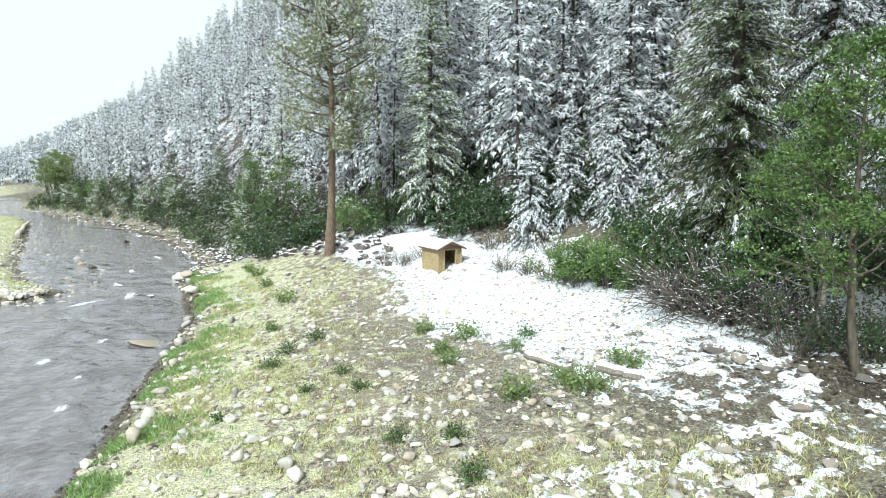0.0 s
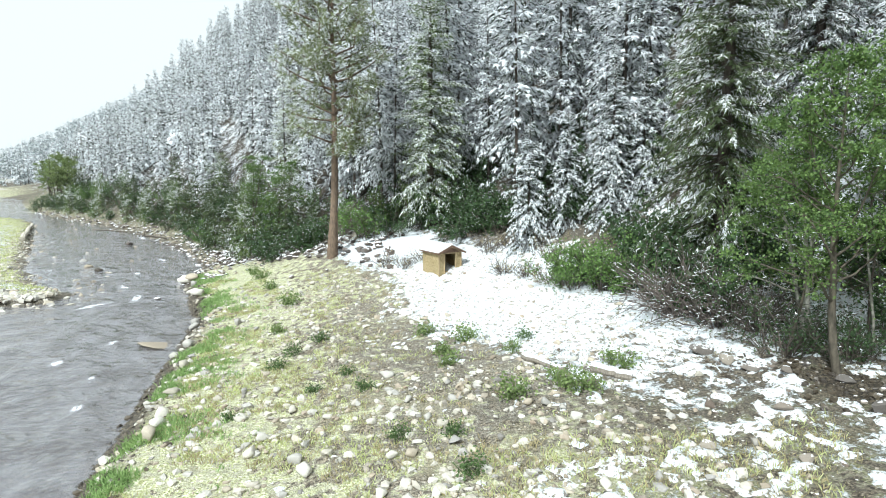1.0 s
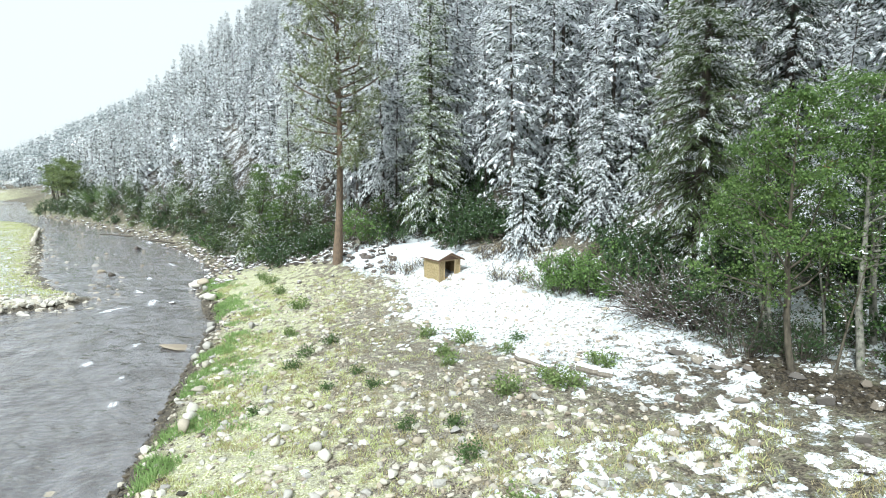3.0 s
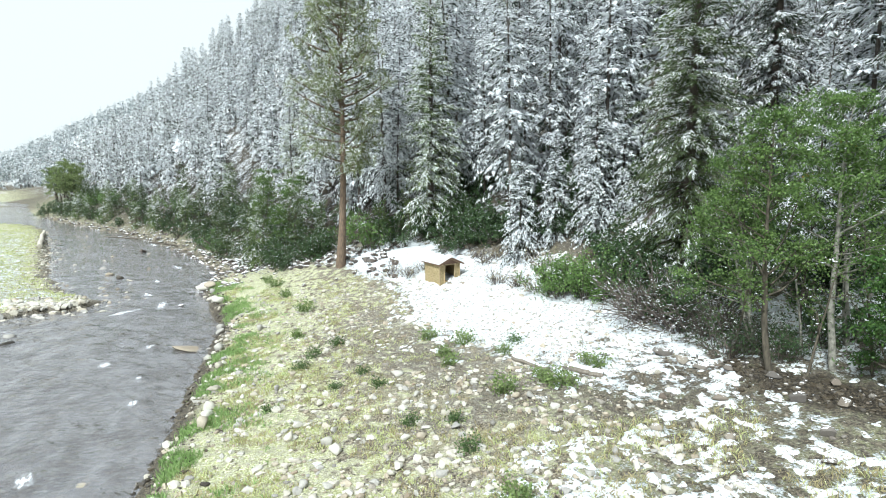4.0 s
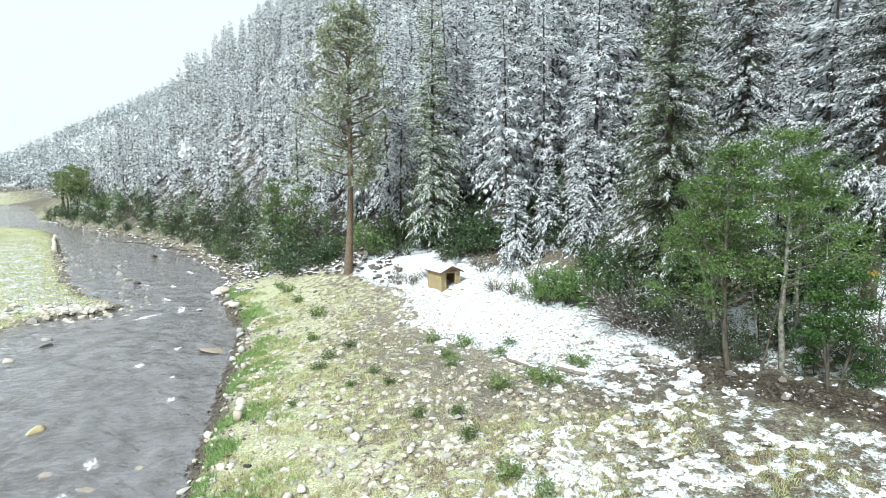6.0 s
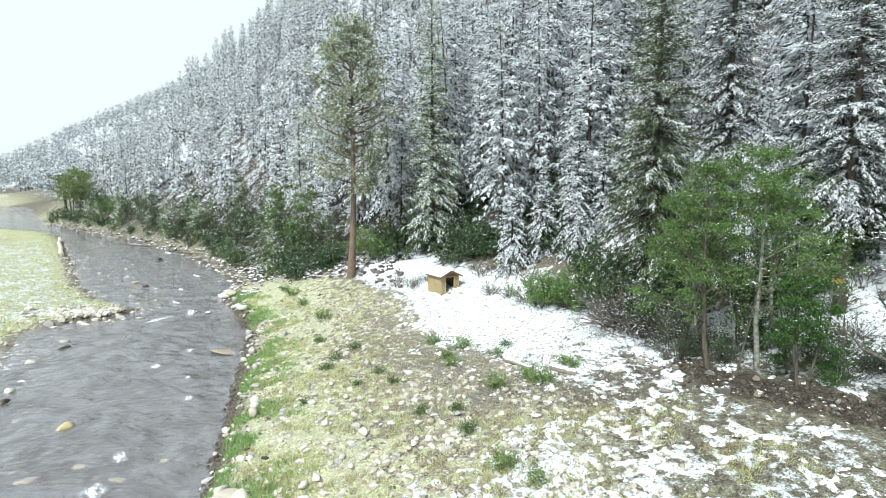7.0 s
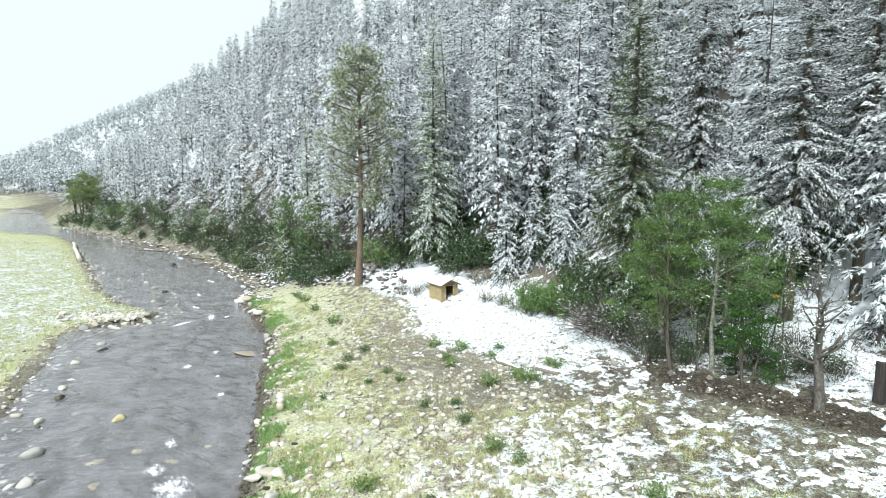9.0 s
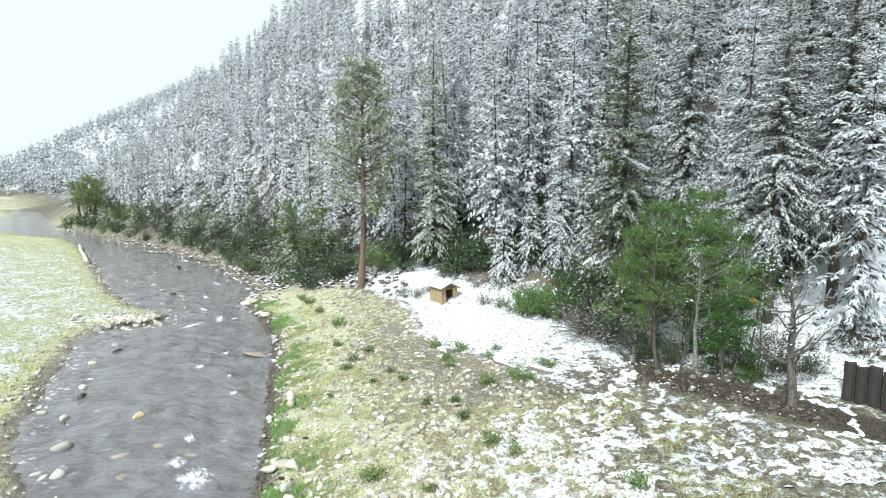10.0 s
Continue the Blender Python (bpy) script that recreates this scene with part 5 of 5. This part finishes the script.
for x, y, r in ((7.6, 15.6, 0.42), (7.9, 14.8, 0.3), (8.3, 14.2, 0.3), (8.9, 13.6, 0.34), (7.9, 11.9, 0.26), (9.8, 11.4, 0.3), (10.7, 10.9, 0.3), (9.4, 9.6, 0.26), (10.0, 12.9, 0.28), (6.4, 12.4, 0.22), (11.2, 12.0, 0.26), (7.2, 9.9, 0.2), (8.6, 8.4, 0.24), (5.6, 10.7, 0.2), (12.4, 9.4, 0.25)):
    stone("stone", "dark stone half covered with snow", SNOWY, SNOWY_STONE, x, y, r)
RIPRAP = "dark rocks banked below the trees"
for k in range(270):
    q = rng.random()
    x, y = -20.5 + 16.5 * q + rng.normal() * 1.0, 46.5 - 13.0 * q + rng.normal() * 1.3
    if float(plan(x, y)[0]) > 1.0 and math.hypot(x + 7.65, y - 34.5) > 0.7:
        stone("rock", "dark angular rock dusted with snow", RIPRAP, DARK_STONE, x, y, rng.uniform(0.14, 0.4))


def scatter(name, label, mat, count, place, low, high, shapes, category="gravel", skew=2.2):
    """Countless small stones in one mesh."""
    heap = Heap()
    made = 0
    while made < count:
        x, y = place()
        if x is None:
            continue
        v, f = shapes[int(rng.integers(0, len(shapes)))]
        size = low + (high - low) * rng.random() ** skew
        a = rng.uniform(0, 6.28)
        c, s = math.cos(a) * size, math.sin(a) * size
        z = max(h(x, y), -0.12) + size * 0.1
        heap.add(np.stack([v[:, 0] * c - v[:, 1] * s, v[:, 0] * s + v[:, 1] * c, v[:, 2] * size], 1) + [x, y, z], f)
        made += 1
    return tagged(new(name, heap.mesh(name, mat)), label, category, kind="stuff")


low_shapes = [stone_shape(rng, 1.0, 0.6, 1) for _ in range(14)]


def on_bar():
    y = 4 + 28 * rng.random() ** 1.5
    x = rng.uniform(-13, 7)
    dr = float(plan(x, y)[0])
    sn = float(cover(np.array(x), np.array(y))[0])
    heaped = 0.5 + 0.5 * math.sin(0.9 * x + 1.3 * math.sin(0.7 * y)) * math.sin(0.8 * y + 0.5 * x)
    return (x, y) if dr > 0.3 and rng.random() < (1 - 0.75 * sn) * (0.25 + 0.75 * heaped) else (None, None)


def on_shore():
    y = rng.uniform(3, 46)
    x = float(np.interp(y, RIGHT_Y, RIGHT_X)) + abs(rng.normal()) * 0.9 - 0.2
    return x, y


def on_left_shore():
    y = rng.uniform(3, 75)
    x = float(np.interp(y, LEFT_Y, LEFT_X)) - rng.normal() * 1.5 - 0.3
    return x, y


def on_spit():
    a, r = rng.uniform(0, 6.28), abs(rng.normal())
    return -26.3 + 2.3 * r * math.cos(a), 30.6 + 1.3 * r * math.sin(a)


def in_snow():
    x, y = rng.uniform(2, 17), rng.uniform(4, 20)
    return (x, y) if float(plan(x, y)[2]) < 22 and 0.2 < float(cover(np.array(x), np.array(y))[0]) < 0.9 else (None, None)


scatter("gravel", "pale river stones spread over the bar", PALE_STONE, 2700, on_bar, 0.035, 0.27, low_shapes, skew=2.6)
scatter("gravel", "grey and brown river stones spread over the bar", GRAVEL, 3400, on_bar, 0.03, 0.19, low_shapes, skew=2.6)
scatter("gravel", "small brown and grey pebbles of the bar", PALE_STONE, 3000, on_bar, 0.02, 0.055, [stone_shape(rng, 1.0, 0.65, 1) for _ in range(6)])
scatter("shore_stones", "dark wet stones lining the river bank", WET_STONE, 1300, on_shore, 0.04, 0.2, low_shapes, skew=2.8)
scatter("shore_stones", "pale stones lining the river bank", PALE_STONE, 170, on_shore, 0.07, 0.3, low_shapes, skew=2.2)
scatter("shore_stones", "pale stones along the far river bank", PALE_STONE, 1000, on_left_shore, 0.07, 0.30, low_shapes)
scatter("shore_stones", "cream stones heaped on a spit in the river", PALE_STONE, 210, on_spit, 0.16, 0.48, low_shapes, skew=1.3)
def on_far_bank():
    y = rng.uniform(36, 115)
    x = float(np.interp(y, RIGHT_Y, RIGHT_X)) - 0.5 + abs(rng.normal()) * 2.6
    return x, y


def in_shallows():
    y = 33 + 60 * rng.random() ** 1.4
    lo, hi = float(np.interp(y, LEFT_Y, LEFT_X)), float(np.interp(y, RIGHT_Y, RIGHT_X))
    return lo + (hi - lo) * rng.random() ** 2 * 0.75, y


scatter("shoal_stones", "pale stones of a shoal breaking the water", GRAVEL, 240, in_shallows, 0.12, 0.42, low_shapes)
scatter("bank_rubble", "brown rocks littering the wooded river bank", GRAVEL, 1000, on_far_bank, 0.08, 0.36, low_shapes)
scatter("bank_rubble", "dark rocks and debris on the wooded bank", DARK_STONE, 1000, on_far_bank, 0.1, 0.5, low_shapes)
def in_ditch():
    q = rng.uniform(-4.5, 4.5)
    x, y = 11.2 + 0.69 * q + rng.normal() * 0.55, 11.3 - 0.72 * q + rng.normal() * 0.55
    return x, y


scatter("ditch_stones", "dark wet stones and clods in the ditch", WET_STONE, 900, in_ditch, 0.03, 0.18, low_shapes)
scatter("ditch_stones", "dark stones capped with snow beside the ditch", SNOWY_STONE, 150, in_ditch, 0.04, 0.16, low_shapes)
scatter("rubble", "brown rubble half hidden under snow", SNOWY_STONE, 1100, in_snow, 0.03, 0.14, low_shapes)

# ---- rock outcrops among the trees ----


def outcrop(x, y, size):
    """A broken crag of a few dark brown blocks."""
    ob = tagged(new("crag"), "dark brown crag showing between the trees", "rock", "crags on the hillside")
    for k in range(6):
        v, f = stone_shape(rng, size * rng.uniform(0.5, 1.0), 0.8, 3)
        at = np.array([rng.normal() * size * 0.8, rng.normal() * size * 0.5, 0])
        at[2] = h(x + at[0], y + at[1]) - h(x, y) + size * 0.15
        part("block", mesh_of("block", v + at, f, DARK_STONE), ob)
    ob.location = (x, y, h(x, y))
    return ob


for x, y, size in CRAGS:
    outcrop(x, y, size)

# ---- weeds and grass ----
rng = np.random.default_rng(33)


def weed_thing(rng, tall, mat, leaves=150):
    return shrub_thing("weed", "bushy green weed growing among the stones", rng, tall, tall * 0.9, 14, leaves, mat, twig=mat, leaf=0.075, snowy=0, arch=0.0, category="weed", group="weeds on the gravel bar")


weeds = [weed_thing(rng, 0.5, WEED, 260), weed_thing(rng, 0.45, WEED, 220), weed_thing(rng, 0.5, HERB, 360), weed_thing(rng, 0.6, HERB, 420)]
weed_spots = [(-1.1, 12.2, 0), (0.23, 12.3, 1), (-4.1, 15.6, 1), (-2.5, 15.4, 1), (-3.3, 16.8, 0), (0.6, 10.4, 0), (-6.0, 18.0, 0), (-5.8, 19.3, 0), (-5.1, 20.5, 1), (-6.0, 13.9, 1), (-0.9, 20.2, 3), (0.0, 16.9, 2), (2.7, 18.7, 0),
              (1.9, 14.1, 2), (3.7, 13.9, 3), (5.1, 15.4, 3), (-0.8, 5.1, 1), (6.1, 4.4, 2), (-0.2, 18.0, 2), (0.6, 19.2, 3), (2.2, 17.6, 2), (3.2, 14.6, 3), (-7.4, 22.4, 2), (1.6, 8.0, 2), (-8.2, 27.0, 3), (-12.0, 33.5, 3), (-13.0, 35.0, 3), (-10.5, 31.0, 2), (2.4, 7.2, 2), (-3.0, 6.2, 2)]
for k, (x, y, kind) in enumerate(weed_spots):
    ob = weeds[kind] if kind in (0, 1, 2, 3) and not weeds[kind].get("put") else copy_thing(weeds[kind], Matrix.Identity(4))
    weeds[kind]["put"] = 1
    stand(ob, x, y, rng.uniform(0, 6.28), rng.uniform(0.8, 1.15) * (1.2 if kind > 1 else 1.0))
for ob in weeds:
    del ob["put"]


def grass(name, label, mat, count, place, low, high, width, spread=0.10, per=9):
    heap = Heap()
    roots, ways, lens = [], [], []
    while len(roots) < count:
        x, y = place()
        if x is None:
            continue
        for _ in range(per):
            px, py = x + rng.normal() * spread, y + rng.normal() * spread
            roots.append((px, py, 0.0))
            ways.append((rng.normal() * 0.4, rng.normal() * 0.4, 1.0))
            lens.append(rng.uniform(low, high))
    roots = np.array(roots)
    roots[:, 2] = height(roots[:, 0], roots[:, 1]) - 0.02
    blades(heap, roots, unit(np.array(ways)), np.array(lens), width, rng, 0.25, 0.1, single=True)
    return tagged(new(name, heap.mesh(name, mat)), label, "grass", kind="stuff")


def bank_strip():
    y = 4 + 34 * rng.random() ** 1.3
    x = float(np.interp(y, RIGHT_Y, RIGHT_X)) + 0.4 + abs(rng.normal()) * 1.1
    return (x, y) if float(value_noise(np.array(x), np.array(y), 1.1, 5)) > 0.45 else (None, None)


def bar_grass():
    y = 3 + 32 * rng.random() ** 1.2
    x = float(np.interp(y, RIGHT_Y, RIGHT_X)) + 1 + abs(rng.normal()) * 4.5
    return (x, y) if float(value_noise(np.array(x), np.array(y), 1.5, 7)) * 0.6 + float(value_noise(np.array(x), np.array(y), 0.6, 8)) * 0.4 > 0.52 else (None, None)


def left_meadow():
    y = 6 + 110 * rng.random() ** 1.7
    x = float(np.interp(y, LEFT_Y, LEFT_X)) - 1.0 - abs(rng.normal()) * 9
    return x, y


def fore_grass():
    x, y = rng.uniform(-6, 10), 2.5 + 9 * rng.random() ** 1.3
    return (x, y) if float(value_noise(np.array(x), np.array(y), 1.3, 9)) > 0.5 else (None, None)


grass("bank_grass", "fresh green grass tufts along the river bank", LUSH, 22000, bank_strip, 0.10, 0.34, 0.016)
grass("grass", "yellow-green grass thinly covering the bar", GRASS, 25000, bar_grass, 0.06, 0.22, 0.016)
grass("dry_grass", "dry straw-coloured grass on the bar", DRY, 16000, bar_grass, 0.08, 0.24, 0.014)
grass("grass", "grass tufts standing through the thin snow", GRASS, 8000, fore_grass, 0.08, 0.3, 0.012)
grass("dry_grass", "straw-coloured stalks standing through the thin snow", DRY, 11000, fore_grass, 0.08, 0.3, 0.012)
grass("meadow_grass", "snow-flecked meadow grass beyond the river", GRASS, 24000, left_meadow, 0.12, 0.34, 0.04, 0.3)

# ---- snow lying on the bar: a thin sheet with ragged holes ----
cx, cy = np.arange(-6, 18, 0.075), np.arange(3.5, 30, 0.085)
X, Y = np.meshgrid(cx, cy)
patchy = sum(w * value_noise(X + 9 * k, Y - 5 * k, c, k) for k, (c, w) in enumerate(((1.5, 0.2), (0.5, 0.28), (0.25, 0.3), (0.14, 0.22))))
amount = patchy - 0.5 + (cover(X, Y)[0] - 0.5) * 0.55
thick = np.clip(amount * 0.55, -0.06, 0.075) + 0.02 * (value_noise(X, Y, 0.22, 11) - 0.5)
i, j = np.meshgrid(np.arange(len(cy) - 1), np.arange(len(cx) - 1), indexing="ij")
p = (i * len(cx) + j).ravel()
lies = (np.maximum.reduce([thick[:-1, :-1], thick[1:, :-1], thick[:-1, 1:], thick[1:, 1:]]) > -0.004).ravel()
quads = np.stack([p, p + 1, p + 1 + len(cx), p + len(cx)], 1)[lies]
keep, quads = np.unique(quads, return_inverse=True)
sheet = np.stack([X.ravel(), Y.ravel(), (height(X, Y) + thick).ravel()], 1)[keep]
tagged(new("snow_cover", mesh_of("snow_cover", sheet, quads.reshape(-1, 4), MELT, True)), "thin ragged cover of melting snow on the stones", "snow", kind="structure")

# ---- logs, posts and white water ----


def log_thing(name, label, a, b, r0, r1, mat, snowy=False):
    heap = Heap()
    t = np.linspace(0, 1, 7)[:, None]
    pts = np.array(a) * (1 - t) + np.array(b) * t + rng.normal(size=(7, 3)) * r0 * 0.25
    ends = np.concatenate([pts[:1], pts, pts[-1:]])
    rr = np.concatenate([[0.001], np.linspace(r0, r1, 7), [0.001]])
    ends[0] -= (pts[1] - pts[0]) * 0.01
    ends[-1] += (pts[-1] - pts[-2]) * 0.01
    tube(heap, ends, rr, 8)
    ob = tagged(new(name), label, "log")
    part("wood", heap.mesh("wood", mat), ob)
    if snowy:
        top = Heap()
        tube(top, pts + [0, 0, r0 * 0.75], np.linspace(r0, r1, 7) * 0.7, 6)
        part("snow", top.mesh("log_snow", SNOW, True), ob, "snow along the top")
    return ob


log_thing("log", "dark driftwood log half covered with snow", (2.4, 16.7, h(2.4, 16.7) + 0.12), (3.5, 15.2, h(3.5, 15.2) + 0.1), 0.11, 0.07, GREY_WOOD, True)
log_thing("log", "short grey log under snow", (4.3, 15.1, h(4.3, 15.1) + 0.12), (5.2, 14.4, h(5.2, 14.4) + 0.12), 0.15, 0.12, GREY_WOOD, True)
log_thing("log", "long bleached pole lying on the far shore", (-49.0, 61.0, 0.55), (-64.0, 82.0, 0.35), 0.28, 0.2, PALE_WOOD)
for k in range(7):
    q = k / 6
    x, y = -22 - 26 * q + rng.normal() * 1.2, 51 + 25 * q + rng.normal() * 1.2
    log_thing("log", "grey fallen trunk on the wooded bank", (x, y, h(x, y) + 0.5), (x + rng.uniform(-3, 4), y + rng.uniform(-3, 2), h(x + 2, y) + rng.uniform(0.2, 1.0)), 0.13, 0.07, GREY_WOOD)

POSTS = "upright timbers of the retaining wall"
for k in range(5):
    q = k / 4
    x, y = 16.15 + 0.95 * q, 8.95 - 1.5 * q
    tall = 1.68 + (0.04, -0.06, 0.05, -0.03, 0.02)[k]
    ob = tagged(new("post"), "dark weathered timber post with snow on its top", "post", POSTS)
    v = Heap()
    zs = np.array([-0.4, -0.399, tall * 0.5, tall - 0.03, tall, tall + 0.001])
    tube(v, np.stack([np.zeros(6) + 0.02 * np.sin(zs * 2 + k), np.zeros(6), zs], 1), np.array([0.001, 0.225, 0.22, 0.215, 0.19, 0.001]), 9)
    part("timber", v.mesh("timber", POST_WOOD), ob)
    cap, cf = stone_shape(rng, 0.2, 0.35, 2)
    part("snow_cap", mesh_of("snow_cap", cap + [0, 0, tall + 0.03], cf, SNOW, True), ob, "cap of white snow")
    stand(ob, x, y, 0, 1.0, 0.15)

# ---- far valley: a pale road along its foot ----
road = Heap()
tt = np.linspace(0, 1, 20)[:, None]
pts = np.array([-330.0, 230.0, 0]) * (1 - tt) + np.array([-235.0, 300.0, 0]) * tt
pts[:, 2] = height(pts[:, 0], pts[:, 1]) + 0.8
tube(road, pts, np.full(20, 1.6), 6)
tagged(new("road", road.mesh("road", ROAD)), "pale gravel road bank across the far valley", "road", kind="structure")
